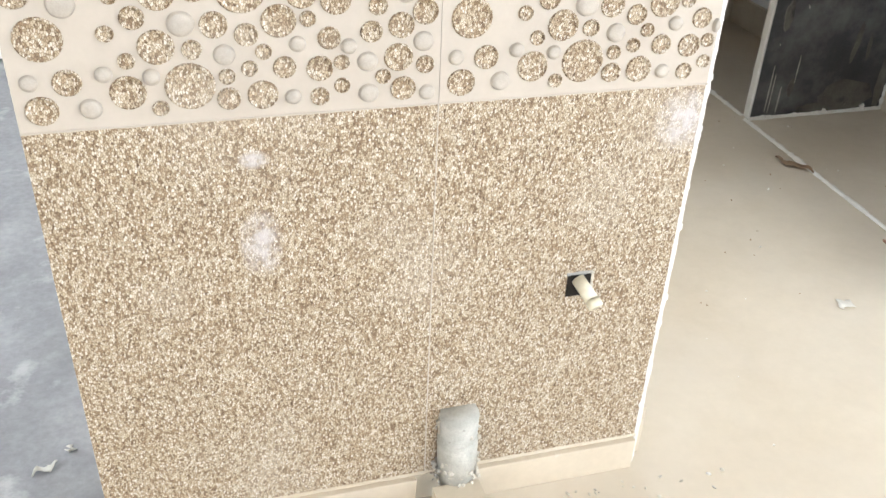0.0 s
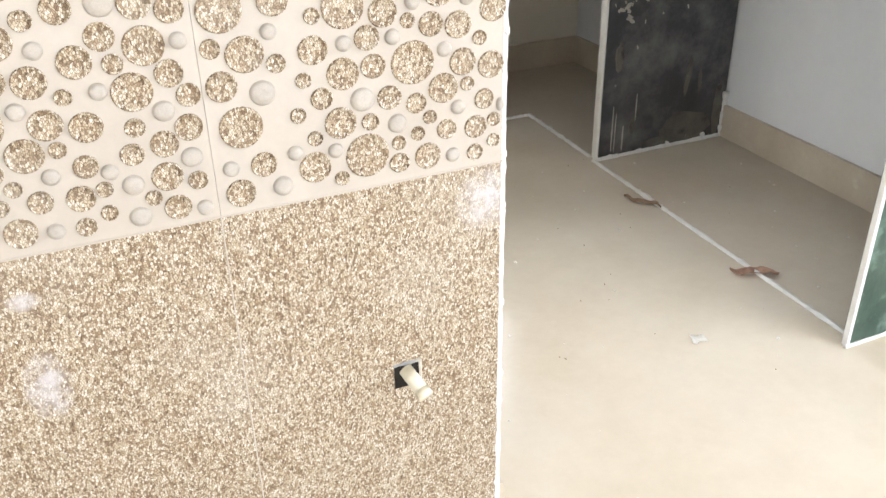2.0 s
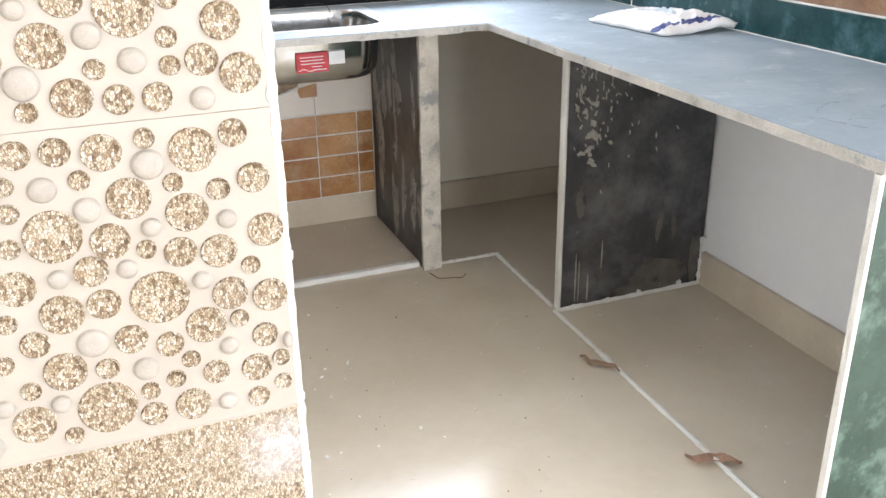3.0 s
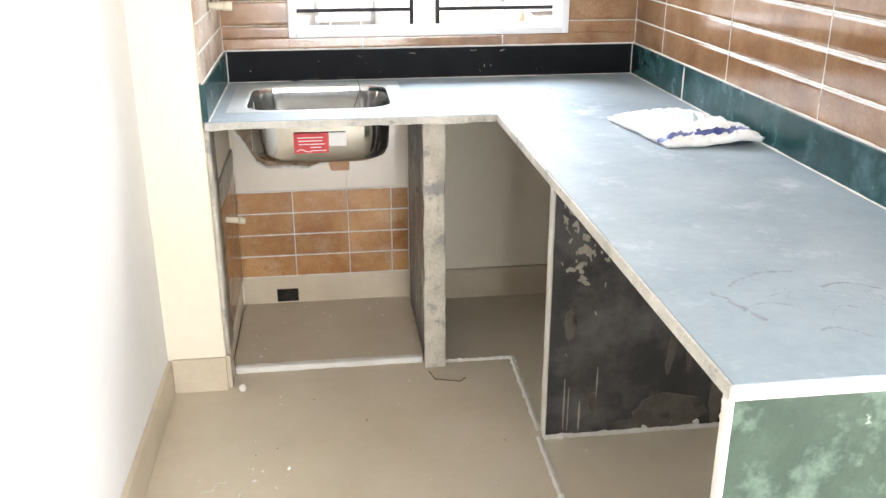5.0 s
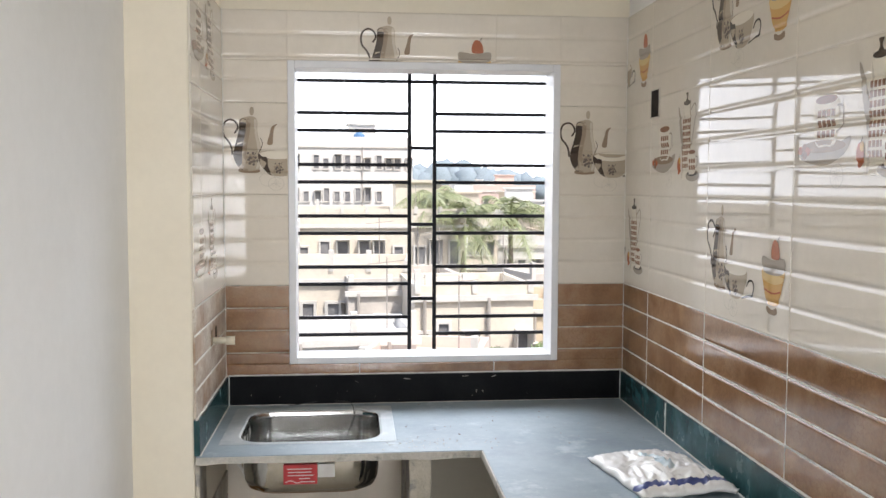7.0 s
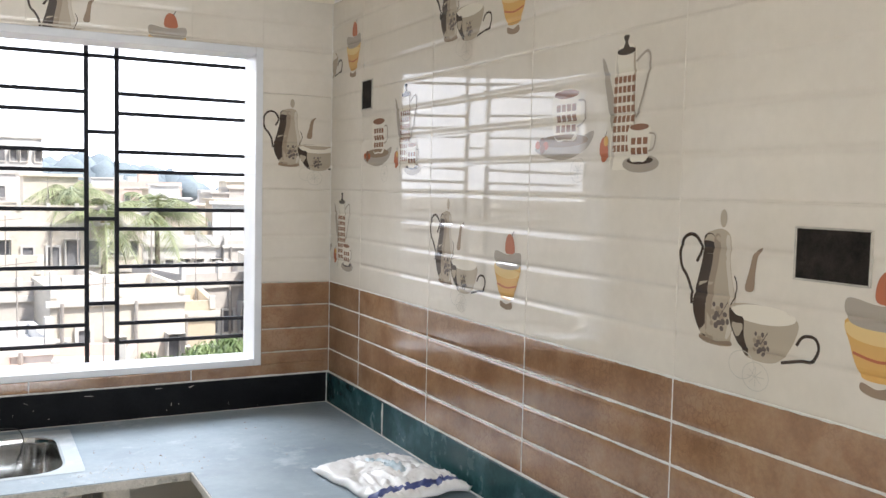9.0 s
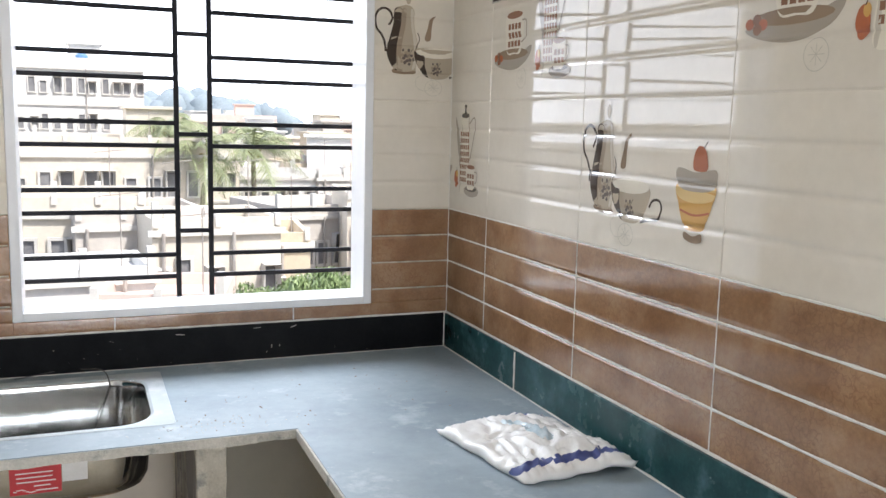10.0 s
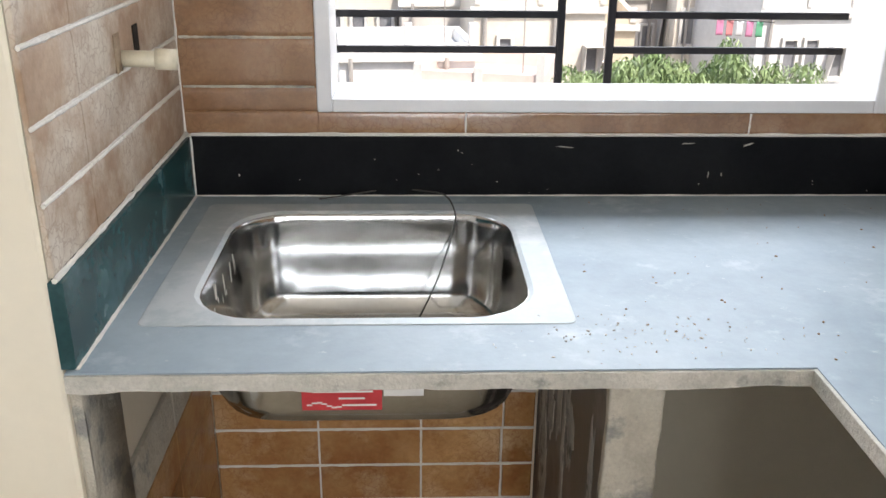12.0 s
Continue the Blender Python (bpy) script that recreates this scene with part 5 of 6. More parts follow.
def flask_set():
    s = []
    s.append((GREY, [spline([(0.020, 0.098), (0.06, 0.080), (0.130, 0.074), (0.200, 0.094), (0.222, 0.128), (0.16, 0.112), (0.08, 0.108)])]))
    s.append((SHADE, [oval(0.120, 0.112, 0.085, 0.013)]))
    s.append((CREAM, [spline([(0.085, 0.205), (0.090, 0.120), (0.130, 0.112), (0.168, 0.120), (0.172, 0.205)])]))
    checks(s, 0.094, 0.165, 0.126, 0.188, 4, 3)
    s.append((BRN, [oval(0.129, 0.205, 0.042, 0.009)]))
    s.append((GREY, stroke([(0.170, 0.190), (0.192, 0.186), (0.190, 0.150), (0.168, 0.138)], 0.0045)))
    for x, z, c in ((0.030, 0.106, RED), (0.046, 0.112, BRN), (0.060, 0.104, RED), (0.048, 0.097, BRN)):
        s.append((c, [oval(x, z, 0.010, 0.009, 12)]))
    c = (0.175, 0.052)
    s.append((LINE, stroke([tuple(v) for v in oval(*c, 0.024, 0.024, 10)], 0.0013, True)))
    for k in range(8):
        a = k * math.pi / 4
        s.append((LINE, stroke([c, (c[0] + 0.016 * math.cos(a), c[1] + 0.016 * math.sin(a))], 0.0011)))
    s.append((CREAM, [spline([(0.286, 0.268), (0.280, 0.150), (0.274, 0.062), (0.310, 0.052), (0.348, 0.062), (0.344, 0.150), (0.340, 0.268)])]))
    s.append((GREY, [spline([(0.281, 0.120), (0.262, 0.180), (0.244, 0.258), (0.256, 0.250), (0.276, 0.200), (0.284, 0.170)])]))
    s.append((PALE_INK, [spline([(0.286, 0.262), (0.281, 0.150), (0.276, 0.066), (0.284, 0.062), (0.287, 0.150), (0.292, 0.262)])]))
    s.append((BODY, [spline([(0.334, 0.262), (0.337, 0.150), (0.341, 0.060), (0.347, 0.064), (0.343, 0.150), (0.339, 0.262)])]))
    checks(s, 0.280, 0.343, 0.082, 0.226, 5, 8)
    s.append((DARK, [oval(0.313, 0.268, 0.026, 0.007)]))
    s.append((DARK, [spline([(0.303, 0.270), (0.309, 0.284), (0.305, 0.296), (0.321, 0.296), (0.317, 0.284), (0.323, 0.270)])]))
    s.append((GREY, stroke([(0.342, 0.246), (0.372, 0.262), (0.380, 0.240), (0.362, 0.180), (0.345, 0.145)], 0.0050)))
    s.append((RED, [oval(0.256, 0.090, 0.013, 0.024)]))
    s.append((YEL, [oval(0.262, 0.106, 0.007, 0.010, 12)]))
    s.append((DARK, stroke([(0.258, 0.112), (0.264, 0.124)], 0.0020)))
    s.append((GREY, [oval(0.362, 0.062, 0.050, 0.016)]))
    s.append((DARK, [oval(0.360, 0.068, 0.036, 0.007)]))
    s.append((CREAM, [spline([(0.328, 0.128), (0.332, 0.072), (0.355, 0.066), (0.380, 0.072), (0.386, 0.128)])]))
    checks(s, 0.333, 0.382, 0.076, 0.112, 3, 2)
    s.append((BRN, [oval(0.357, 0.128, 0.026, 0.006)]))
    s.append((GREY, stroke([(0.384, 0.116), (0.400, 0.112), (0.396, 0.090), (0.382, 0.084)], 0.0035)))
    return s


def relief(z):
    """Depth of the glazed face at a height above the tile's foot."""
    d = abs(z / ROW - round(z / ROW)) * ROW
    for (a, u), (b, v) in zip(RELIEF[3:], RELIEF[4:]):
        if d <= b:
            return u + (v - u) * (d - a) / (b - a)
    return 0.0


def printed(parent, turn, u, z, shapes, u_min=-9.0, u_max=9.0, z_min=-9.0, z_max=9.0):
    """Lays a print on a tile whose lower left corner is at (u, z), cut to the given bounds, following the courses."""
    bm = bmesh.new()
    for layer, (ink, polys) in enumerate(shapes):
        for poly in polys:
            vs = [bm.verts.new((p[0] + u, layer * 1e-5, p[1])) for p in poly]
            f = bm.faces.new(vs)
            f.material_index = ink
    for axis, value, keep in ((0, u_min, 1), (0, u_max, -1), (2, z_min - z, 1), (2, z_max - z, -1)):
        if abs(value) < 8:
            co, no = [0, 0, 0], [0, 0, 0]
            co[axis], no[axis] = value, -keep
            bmesh.ops.bisect_plane(bm, geom=bm.verts[:] + bm.edges[:] + bm.faces[:], plane_co=co, plane_no=no, clear_outer=True)
    for k in range(0, 5):
        for dz in (-0.0085, -0.004, 0.0, 0.004, 0.0085):
            bmesh.ops.bisect_plane(bm, geom=bm.verts[:] + bm.edges[:] + bm.faces[:], plane_co=(0, 0, k * ROW + dz), plane_no=(0, 0, 1))
    for v in bm.verts:
        v.co.y = -relief(v.co.z) - 0.0005 - v.co.y
    for f in bm.faces:
        f.normal_update()
        if f.normal.y > 0:
            f.normal_flip()
    ob = new("printed_motif", mesh_of("printed_motif", bm, INK))
    ob.matrix_world = turn @ Matrix.Translation((0, 0, z))
    ob.parent = parent


POT, FLASK = teapot_set(True), flask_set()
R1, R2, R3 = BROWN, BROWN + TH, BROWN + 2 * TH
for col, z, art in ((2, R1, POT), (4, R1, POT), (1, R2, FLASK), (3, R2, FLASK), (2, R3, POT), (4, R3, FLASK)):
    printed(wall_e, ON_RIGHT, (0.0, 0.263, 0.735, 1.205, 1.672)[col], z, art)
printed(wall_e, ON_RIGHT, -0.205, R1, FLASK, u_min=0.003)
printed(wall_e, ON_RIGHT, -0.205, R3, POT, u_min=0.003)
printed(wall_n, ON_BACK, XA - 0.008, R2, POT, u_min=XA + 0.002, u_max=WX0 - 0.014)
printed(wall_n, ON_BACK, WX1 + 0.008, R2, POT, u_min=WX1 + 0.014, u_max=XR - 0.002)
printed(wall_n, ON_BACK, 1.437, R3, POT, z_min=WZ1 + 0.013)
printed(pier, ON_BAY, 0.0, R1, FLASK, u_min=0.002)
printed(pier, ON_BAY, 0.0, R3, FLASK, u_min=0.002)

# ---- town outside the window ----
GROUND = -11.0
bm = bmesh.new()
arc = [[bm.verts.new((1600 * math.sin(radians(a)), 1600 * math.cos(radians(a)), z)) for z in (-60, 1300)] for a in range(-75, 76, 5)]
for p, q in zip(arc, arc[1:]):
    bm.faces.new((p[0], p[1], q[1], q[0]))
structure("backdrop", bm, M["haze"], "bright hazy white sky beyond the town", "sky")
structure("ground", soft_box(-1500, 1500, 6.0, 3000, GROUND - 1, GROUND, 0), M["earth"], "pale dusty town ground reaching the horizon", "ground")
EYE0 = Vector((1.36, 1.32, 1.42))
WINDOW_MESH = {}


def opening_mesh(w, h, kind):
    key = (round(w, 2), round(h, 2), kind)
    if key not in WINDOW_MESH:
        bm = bmesh.new()
        box(bm, -w / 2, w / 2, -0.02, 0.05, 0, h)
        WINDOW_MESH[key] = mesh_of("pane", bm, M["town_dark"])
        bm = bmesh.new()
        outer = [(-w / 2 - 0.1, -0.1), (w / 2 + 0.1, -0.1), (w / 2 + 0.1, h + 0.1), (-w / 2 - 0.1, h + 0.1)]
        inner = [(-w / 2, 0), (w / 2, 0), (w / 2, h), (-w / 2, h)]
        rings = [[bm.verts.new((x, y, z)) for x, z in pts] for pts, y in ((outer, 0.05), (outer, -0.12), (inner, -0.12), (inner, 0.0))]
        for p, q in zip(rings, rings[1:]):
            for i in range(4):
                bm.faces.new((p[i], p[(i + 1) % 4], q[(i + 1) % 4], q[i]))
        if kind == "hood":
            top_front = [v for v in rings[1] if v.co.z > h]
            for v in top_front:
                v.co.y = -0.5
        WINDOW_MESH[key + ("f",)] = mesh_of("window", bm, M["town_trim"])
    return WINDOW_MESH[key], WINDOW_MESH[key + ("f",)]


def house(az, dist, width, depth, top, wall, floors, cols, label, tank=False, parapet=0.8, seed=0):
    """A flat-roofed town house: az and dist place the middle of its front, seen from the window; top is its roof level."""
    r = random.Random(seed * 7 + 3)
    a = radians(az)
    at = Vector((EYE0.x + dist * math.sin(a), EYE0.y + dist * math.cos(a), GROUND))
    ob = thing("town_house", at, label, "house", "houses of the town")
    turn = r.uniform(-14, 14)
    m = Matrix.Translation(at) @ pose(0, 0, 0, 0, 0, turn)
    ob.matrix_basis = m

    def put(name, bm, material, parent=ob):
        o = new(name, mesh_of(name, bm, material))
        o.parent = parent
        return o

    h = top - GROUND
    cols = int(cols * 1.5)
    bm = bmesh.new()
    box(bm, -width / 2, width / 2, 0, depth, 0, h)
    put("wall", bm, wall)
    for k in range(0, floors):
        bm = bmesh.new()
        box(bm, -width / 2 - 0.12, width / 2 + 0.12, -0.14, -0.001, h - k * 3.0 - 0.1, h - k * 3.0 + 0.08)
        put("floor_band", bm, M["town_trim"])
    for x in (-width * 0.42, width * r.uniform(-0.1, 0.4)):
        bm = bmesh.new()
        tube(bm, (x, -0.12, 0), (x, -0.12, h), 0.06, 0.06, 6)
        put("drain_pipe", bm, M["town_stain"])
    bm = bmesh.new()
    for a0, a1, b0, b1 in ((-width / 2, width / 2, 0, 0.18), (-width / 2, width / 2, depth - 0.18, depth), (-width / 2, -width / 2 + 0.18, 0.18, depth - 0.18), (width / 2 - 0.18, width / 2, 0.18, depth - 0.18)):
        box(bm, a0, a1, b0, b1, h + 0.002, h + parapet)
    roof = put("roof", bm, wall)
    if depth > 5 and dist > 40:
        bm = bmesh.new()
        x = r.uniform(-width * 0.3, width * 0.25)
        box(bm, x, x + 2.6, depth * 0.45, depth * 0.45 + 3, h, h + 2.3)
        box(bm, x - 0.2, x + 2.8, depth * 0.45 - 0.2, depth * 0.45 + 3.2, h + 2.3, h + 2.45)
        put("stair_head", bm, wall, roof)
    if dist < 62:
        n = int(width / 1.3)
        for i in range(n + 1):
            bm = bmesh.new()
            x = -width / 2 + 0.1 + i * (width - 0.2) / n
            box(bm, x - 0.09, x + 0.09, -0.06, 0.2, h + parapet - 0.25, h + parapet + r.choice((0.12, 0.15, 0.5)))
            put("parapet_post", bm, M["town_trim"], roof)
        bm = bmesh.new()
        tube(bm, (width * 0.3, 1.0, h), (width * 0.3, 1.0, h + 2.2), 0.02, 0.02, 5)
        tube(bm, (width * 0.3 - 0.5, 1.0, h + 2.0), (width * 0.3 + 0.5, 1.0, h + 2.1), 0.015, 0.015, 5)
        put("aerial", bm, M["town_stain"], roof)
    if tank:
        bm = bmesh.new()
        tube(bm, (width * 0.1, depth * 0.3, h + 0.02), (width * 0.1, depth * 0.3, h + 1.25), 0.55, 0.52, 16)
        tube(bm, (width * 0.1, depth * 0.3, h + 1.25), (width * 0.1, depth * 0.3, h + 1.5), 0.52, 0.2, 16)
        put("water_tank", bm, M["town_blue"], roof)
    for k in range(floors):
        z = h - (k + 1) * 3.0 + 1.0
        for c in range(cols):
            x = -width / 2 + (c + 0.5) * width / cols + r.uniform(-0.15, 0.15)
            if r.random() < 0.15 or z < 0:
                continue
            w = min(r.choice((0.45, 0.6, 0.9)), 0.5 * width / cols)
            pane, frame_me = opening_mesh(w, r.choice((0.9, 1.2)), r.choice(("hood", "plain")))
            o = new("window", frame_me)
            o.parent = ob
            o.location = (x, -0.01, z)
            g = new("pane", pane)
            g.parent = o
        if r.random() < 0.35 and z > 0:
            bm = bmesh.new()
            x = r.uniform(-width * 0.25, width * 0.25)
            box(bm, x - 1.4, x + 1.4, -1.0, 0.0, z - 1.0, z - 0.86)
            for i in range(12):
                box(bm, x - 1.38 + i * 0.245, x - 1.35 + i * 0.245, -0.98, -0.95, z - 0.86, z + 0.02)
            box(bm, x - 1.4, x + 1.4, -1.0, -0.94, z + 0.02, z + 0.08)
            put("balcony", bm, M["town_trim"])
    return ob


W1, W2, W3, W4, W5 = (M["town_" + k] for k in ("white", "cream", "ochre", "pink", "grey"))
house(-0.5, 82, 12, 9, 5.2, W1, 5, 9, "tall white plastered house with a blue roof tank", True, 0.9, 1)
house(-0.8, 46, 13, 8, -0.5, W2, 3, 9, "long cream plastered house with small windows", False, 0.9, 2)
house(3.6, 30, 4.2, 5, -2.1, W5, 2, 4, "weathered grey house with a flat roof", False, 0.5, 3)
house(-1.5, 31, 5.5, 5, -1.8, W2, 3, 5, "stained cream house with a flat roof", False, 0.6, 33)
house(4.3, 21, 3.0, 3, -2.9, W4, 3, 2, "pale pink plastered house with a flat roof", False, 0.3, 4)
house(0.0, 23, 3.4, 3, -2.6, W1, 3, 3, "white plastered house with a low parapet", False, 0.3, 34)
house(8.0, 27, 3.8, 4, -1.9, W2, 3, 4, "cream house with louvred windows", False, 0.4, 5)
house(11.2, 29, 2.6, 4, -2.6, W3, 3, 3, "ochre house with stained plaster", False, 0.4, 6)
house(15.0, 38, 5.0, 5, -2.6, W5, 3, 4, "unpainted grey house with a stained wall", False, 0.5, 7)
house(20.0, 36, 5.0, 5, -2.0, W2, 3, 4, "cream house with washing on its roof", False, 0.6, 8)
house(24.5, 33, 5.0, 5, -2.4, W1, 3, 4, "white house between the trees", False, 0.5, 35)
house(12.6, 52, 6, 6, -1.9, W1, 3, 5, "white house with rows of small windows", False, 0.6, 36)
house(17.6, 58, 9, 7, -1.5, W4, 4, 7, "pale pink block of flats", True, 0.6, 9)
house(9.8, 84, 9, 8, -0.9, W1, 4, 6, "white house behind the palms", False, 0.7, 10)
house(22.4, 92, 12, 9, 1.6, W2, 4, 8, "cream block of flats in the distance", True, 0.7, 11)
house(16.0, 120, 14, 9, 0.2, W1, 4, 8, "long white block of flats in the distance", False, 0.7, 12)
house(27.0, 56, 8, 7, -0.6, W3, 4, 6, "ochre block of flats", False, 0.7, 13)
house(-8.0, 40, 6, 6, -0.8, W1, 3, 4, "white plastered house with a flat roof", False, 0.7, 14)
house(6.0, 62, 7, 6, -1.2, W2, 4, 6, "cream house half hidden by palms", False, 0.7, 37)
rt = random.Random(11)
for i in range(44):
    d = rt.uniform(50, 125)
    house(rt.uniform(1, 27), d, rt.uniform(3.0, 6.5), rt.uniform(4, 7), -3.4 + d * 0.022 + rt.uniform(-0.5, 0.7), rt.choice((W1, W2, W4, W5, W1, W3)), 3, rt.randint(4, 7), "plastered town house with small barred windows", rt.random() < 0.12, rt.choice((0.3, 0.6, 0.9)), 60 + i)
rt = random.Random(5)
for i in range(34):
    d = rt.uniform(95, 330)
    house(rt.uniform(-16, 46), d, rt.uniform(9, 20), rt.uniform(7, 11), 1.4 - rt.uniform(0.0, 5.0) + d * 0.006, rt.choice((W1, W2, W3, W4, W5, W1)), rt.randint(3, 4), rt.randint(4, 8), "plastered town house in the hazy distance", rt.random() < 0.12, 0.9, 20 + i)

# wooded hills on the skyline
bm = bmesh.new()
for az, dist, w, h in ((6.0, 520, 60, 17), (9.5, 560, 46, 12), (22.0, 620, 70, 15), (28.0, 700, 90, 13), (-6.0, 700, 60, 9)):
    for _ in range(46):
        a = radians(az) + rt.gauss(0, w / dist / 2.6)
        k = math.exp(-((a - radians(az)) * dist / (w * 0.55)) ** 2)
        hh = rt.uniform(0.55, 1.0) * h * k + 6
        bmesh.ops.create_icosphere(bm, subdivisions=2, radius=1.0, matrix=Matrix.Translation((dist * math.sin(a), dist * math.cos(a) + rt.uniform(-14, 14), hh * 0.45 - 6)) @ Matrix.Diagonal((rt.uniform(6, 11), 9, hh * 0.65, 1)))
roughen(bm, 2.2, 0.25)
for f in bm.faces:
    f.smooth = True
tagged(part("wooded_hills", bm, M["hill"]), "hazy blue-green wooded hills on the skyline", "hills", "", "stuff")


def palm(az, dist, crown, size, seed):
    r = random.Random(seed)
    a = radians(az)
    at = Vector((EYE0.x + dist * math.sin(a), EYE0.y + dist * math.cos(a), GROUND))
    tree = thing("palm_tree", at, "coconut palm with drooping green fronds and a slender trunk", "palm", "palms before the window")
    hgt = crown - GROUND
    bm = bmesh.new()
    prev = Vector((0, 0, 0))
    lean = Vector((r.uniform(-0.3, 0.3), r.uniform(-0.8, 0.8), 0))
    for i in range(1, 15):
        f = i / 14
        p = Vector((lean.x * f * f, lean.y * f * f, hgt * f))
        tube(bm, at + prev, at + p, 0.20 - 0.07 * f, 0.185 - 0.07 * f, 9, False)
        prev = p
    part("trunk", bm, M["palm_trunk"], tree)
    bm = bmesh.new()
    head = at + prev
    for k in range(17):
        yaw = k * 2.399 + r.uniform(-0.2, 0.2)
        rise = r.uniform(-0.35, 1.25)
        length = size * r.uniform(0.8, 1.1)
        pts = []
        for i in range(15):
            f = i / 14
            out = length * (f * math.cos(rise) + 0.10 * f * f)
            up = length * (f * math.sin(rise) - 0.75 * f * f * (0.6 + 0.4 * math.cos(rise)))
            pts.append(head + Vector((math.cos(yaw) * out, math.sin(yaw) * out, up)))
        for i, (p, q) in enumerate(zip(pts, pts[1:])):
            d = (q - p).normalized()
            side = d.cross(Vector((0, 0, 1)))
            side = side.normalized() if side.length > 1e-3 else Vector((1, 0, 0))
            f = i / 14
            leaf = size * 0.34 * math.sin(math.pi * min(1, f * 0.86 + 0.14)) + 0.05
            for s in (-1, 1):
                for g in (0.0, 0.33, 0.67):
                    b = p.lerp(q, g)
                    tip = b + side * s * leaf * r.uniform(0.75, 1.0) + d * leaf * 0.55 - Vector((0, 0, leaf * r.uniform(0.35, 0.8)))
                    wv = d * 0.026 * size / 3
                    bm.faces.new([bm.verts.new(b - wv), bm.verts.new(b + wv), bm.verts.new(tip)])
            w = side * 0.025
            bm.faces.new([bm.verts.new(p - w), bm.verts.new(p + w), bm.verts.new(q + w), bm.verts.new(q - w)])
    part("crown", bm, M["palm_leaf"], tree, "feathery green fronds")
    for k in range(9):
        bm = bmesh.new()
        bmesh.ops.create_icosphere(bm, subdivisions=1, radius=0.16, matrix=Matrix.Translation(head + Vector((0.3 * math.cos(k * 0.7), 0.3 * math.sin(k * 0.7), -0.25 - 0.1 * (k % 3)))))
        part("coconut", bm, M["palm_nut"], tree)


palm(5.5, 48, 1.0, 2.9, 1)
palm(6.9, 46, -0.2, 2.8, 2)
palm(10.3, 48, 0.0, 3.0, 3)


def leafy_tree(az, dist, top, radius, seed, label):
    r = random.Random(seed)
    a = radians(az)
    at = Vector((EYE0.x + dist * math.sin(a), EYE0.y + dist * math.cos(a), GROUND))
    tree = thing("mango_tree", at, label, "tree", "broadleaf trees below")
    mid = at + Vector((0, 0, top - GROUND - radius * 0.75))
    bm = bmesh.new()
    tube(bm, at, mid - Vector((0, 0, radius * 0.5)), 0.30, 0.20, 10)
    for k in range(7):
        b = mid + Vector((math.cos(k * 0.9) * radius * 0.6, math.sin(k * 0.9) * radius * 0.6, r.uniform(-0.1, 0.4) * radius))
        tube(bm, mid - Vector((0, 0, radius * 0.55)), b, 0.11, 0.03, 6)
    part("trunk", bm, M["palm_trunk"], tree)
    verts, faces = [], []
    clumps = []
    for _ in range(70):
        d = Vector((r.gauss(0, 1), r.gauss(0, 1), r.gauss(0, 1) * 0.8)).normalized() * r.uniform(0.55, 1.0)
        clumps.append(mid + Vector((d.x * radius * 1.25, d.y * radius, d.z * radius * 0.75)))
    for c in clumps:
        for _ in range(260):
            d = Vector((r.gauss(0, 1), r.gauss(0, 1), r.gauss(0, 1))).normalized()
            p = c + d * radius * 0.22 * r.uniform(0.5, 1.0)
            u = (d.cross(Vector((r.uniform(-1, 1), r.uniform(-1, 1), 0.3)))).normalized() * r.uniform(0.016, 0.026)
            v = (d * 0.3 + Vector((0, 0, -1)) + Vector((r.uniform(-0.7, 0.7), r.uniform(-0.7, 0.7), 0))).normalized() * r.uniform(0.08, 0.15)
            n = len(verts)
            verts += [p - u, p + u, p + u * 0.7 + v * 0.7, p + v, p - u * 0.7 + v * 0.7]
            faces.append((n, n + 1, n + 2, n + 3, n + 4))
    me = bpy.data.meshes.new("crown")
    me.from_pydata([tuple(v) for v in verts], [], faces)
    me.materials.append(M["mango_leaf"])
    ob = new("crown", me)
    ob.parent = tree
    ob.matrix_parent_inverse = tree.matrix_basis.inverted()
    tagged(ob, "dense bright green leaves in clumps")


leafy_tree(14.6, 18.0, -1.45, 1.35, 1, "broad mango tree with dense bright green foliage")
leafy_tree(20.2, 18.5, -1.50, 1.4, 2, "broad mango tree with dense bright green foliage")
leafy_tree(22.5, 36, -2.0, 1.2, 3, "small bright green tree between the houses")
# washing on a line
for i, col in enumerate(("wash_pink", "wash_red", "wash_white", "wash_pink", "wash_green")):
    bm = bmesh.new()
    a = radians(18.6 + i * 0.55)
    p = EYE0 + Vector((math.sin(a), math.cos(a), 0)) * 31
    bmesh.ops.create_grid(bm, x_segments=6, y_segments=6, size=0.5, matrix=Matrix.Translation((p.x, p.y, -2.74)) @ pose(0, 0, 0, 90, 0, 0) @ Matrix.Diagonal((0.22, 0.48, 1, 1)))
    for v in bm.verts:
        v.co.y += 0.05 * noise.noise(v.co * 3)
    cl = tagged(part("washing", bm, M[col], None, "", True), "coloured cloth drying on a line between houses", "washing", "washing on a line")
    md = cl.modifiers.new("cloth", "SOLIDIFY")
    md.thickness = 0.01
bm = bmesh.new()
a0, a1 = radians(18.0), radians(21.6)
tube(bm, EYE0 + Vector((math.sin(a0), math.cos(a0), 0)) * 31 + Vector((0, 0, -3.92)), EYE0 + Vector((math.sin(a1), math.cos(a1), 0)) * 31 + Vector((0, 0, -3.92)), 0.015, 0.015, 5)
tagged(part("clothes_line", bm, M["wire"]), "thin clothes line between houses", "line")

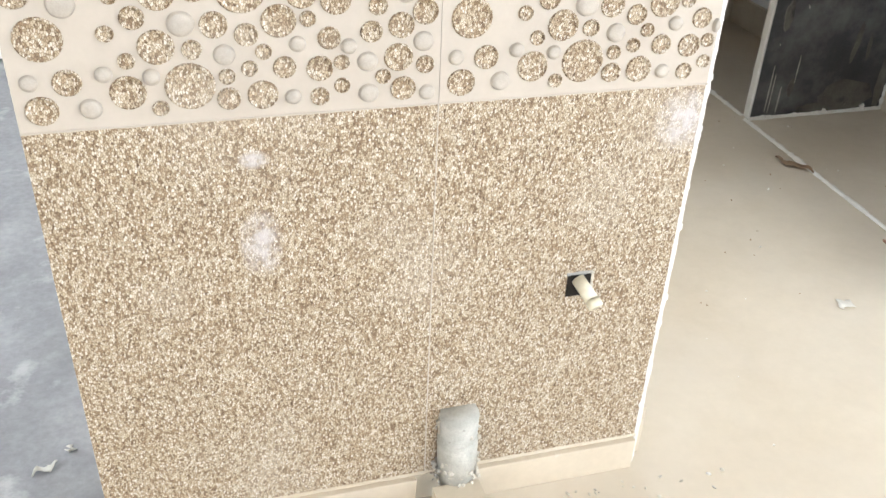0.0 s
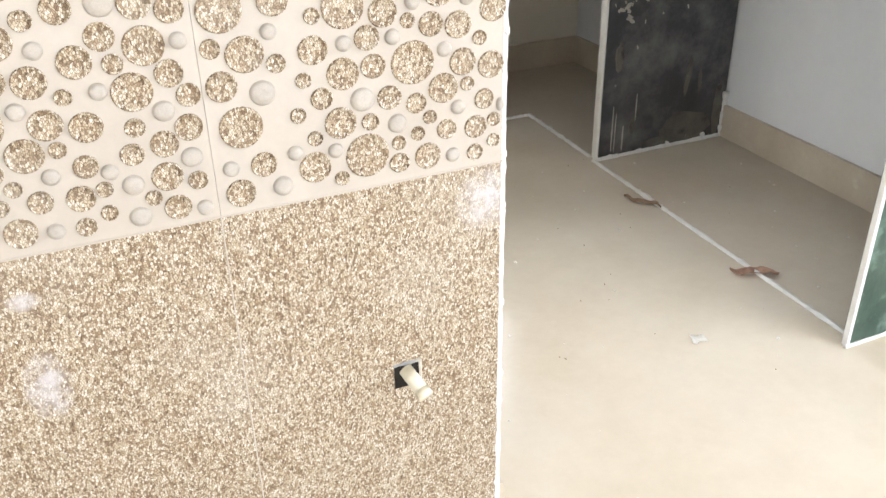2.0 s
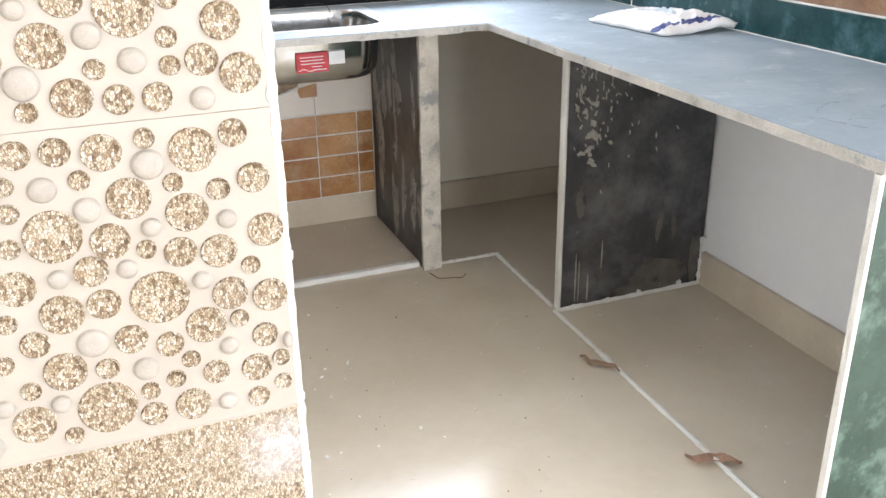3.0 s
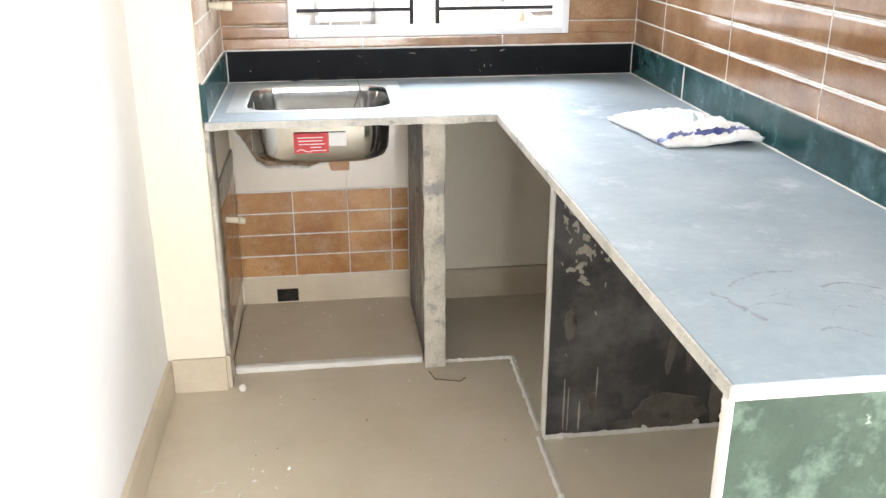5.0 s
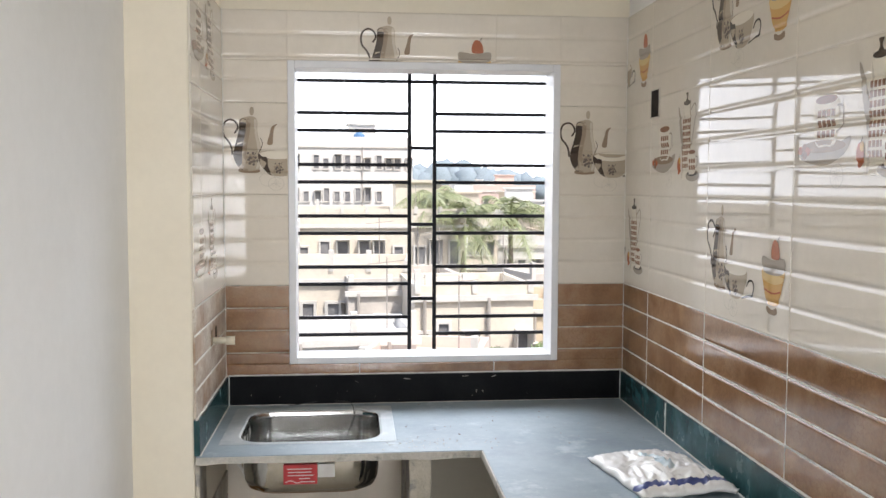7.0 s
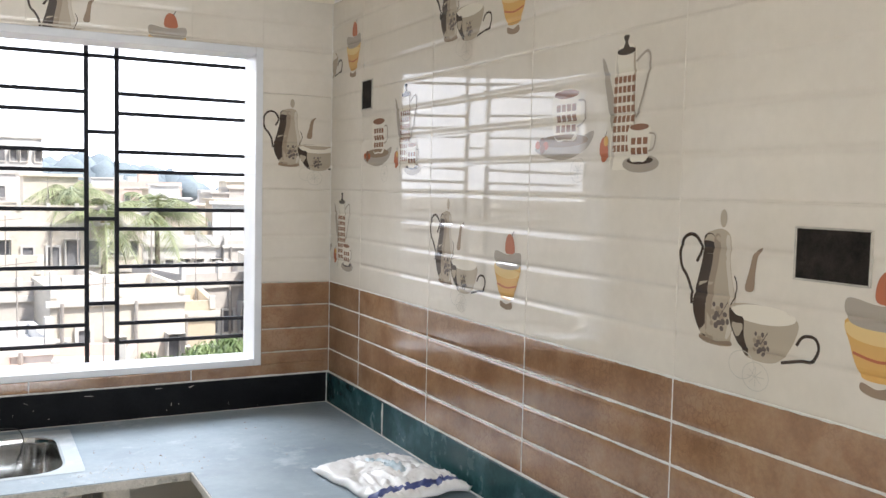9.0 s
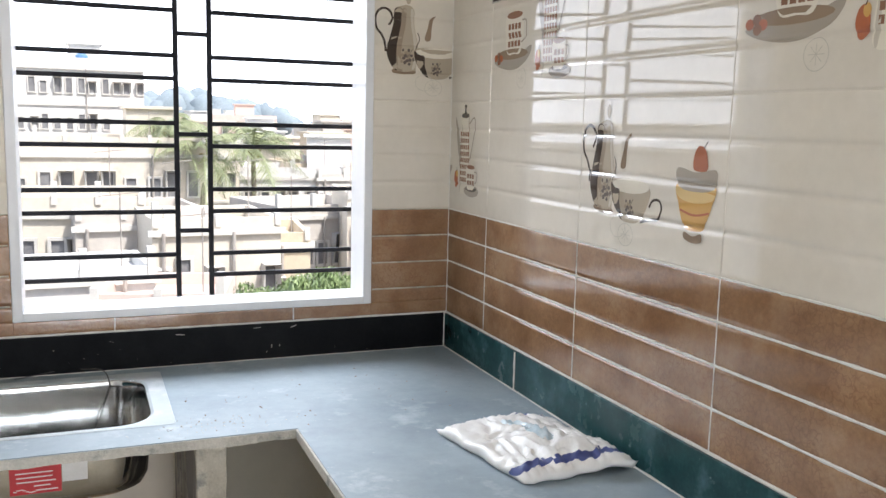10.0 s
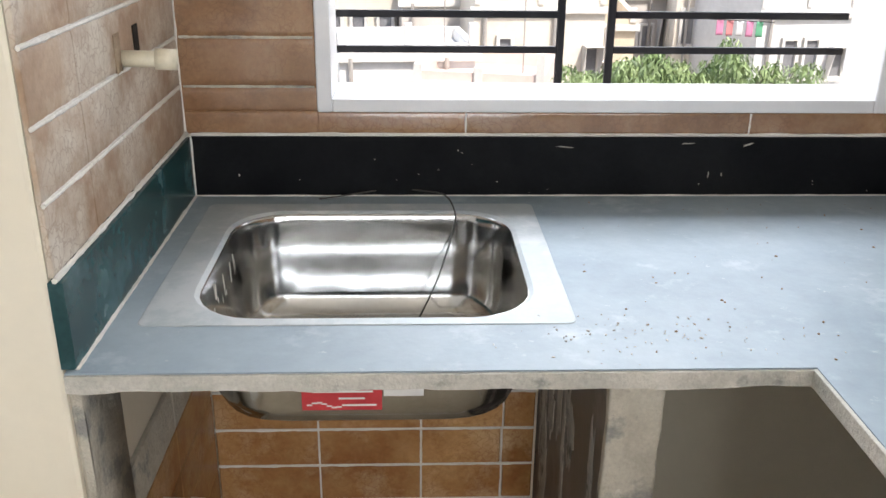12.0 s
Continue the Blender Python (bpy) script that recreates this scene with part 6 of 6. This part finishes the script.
# ---- laid tiles, last ----
RIGHT_CUTS = [0.0, 0.263, 0.735, 1.205, 1.672, 2.14]
lay_tiles(wall_e, ON_RIGHT, RIGHT_CUTS, COURSES)
lay_tiles(wall_n, ON_BACK, [XA, 1.437, 1.902, XR], COURSES, (WX0 - 0.012, WX1 + 0.012, WZ0 - 0.012, WZ1 + 0.012))
lay_tiles(pier, ON_BAY, [0.0, 0.14, YB - 2.864], [(SPL, BROWN, M["tile_dusty"])] + WHITE)

# pale grout in the courses
for k in range(0, 5):
    z = SPL + k * ROW
    if k:
        part("course_joint", ragged_bead((XR + 0.0022, YB - 0.004, z), (XR + 0.0022, YB - 2.14, z), 0.0019, 200), M["white_cement"], wall_e)
        part("course_joint", ragged_bead((XA - 0.0008, 2.866, z), (XA - 0.0008, YB - 0.004, z), 0.0022, 90), M["white_cement"], pier)
        for x0, x1 in ((XA + 0.004, WX0 - 0.016), (WX1 + 0.016, XR - 0.004)):
            part("course_joint", ragged_bead((x0, YB + 0.0018, z), (x1, YB + 0.0018, z), 0.0015, 60), M["cement"], wall_n)
for u in RIGHT_CUTS[1:-1]:
    part("upright_joint", ragged_bead((XR + 0.0002, YB - u, SPL), (XR + 0.0002, YB - u, BROWN), 0.0009, 60), M["white_cement"], wall_e)
for x in (1.437, 1.902):
    part("upright_joint", ragged_bead((x, YB + 0.0004, SPL), (x, YB + 0.0004, WZ0 - 0.014), 0.0011, 8), M["white_cement"], wall_n)
# pale grout between the white tiles
for z in (R2, R3):
    part("course_joint", ragged_bead((XR + 0.0026, YB - 0.004, z), (XR + 0.0026, YB - 2.14, z), 0.0012, 120), M["tile_white"], wall_e)
for u in RIGHT_CUTS[1:-1]:
    part("upright_joint", ragged_bead((XR + 0.0007, YB - u, BROWN), (XR + 0.0007, YB - u, TOP_TILE), 0.0009, 80), M["tile_white"], wall_e)
for x in (1.437, 1.902):
    part("upright_joint", ragged_bead((x, YB + 0.0007, WZ1 + 0.014), (x, YB + 0.0007, TOP_TILE), 0.0009, 20), M["tile_white"], wall_n)
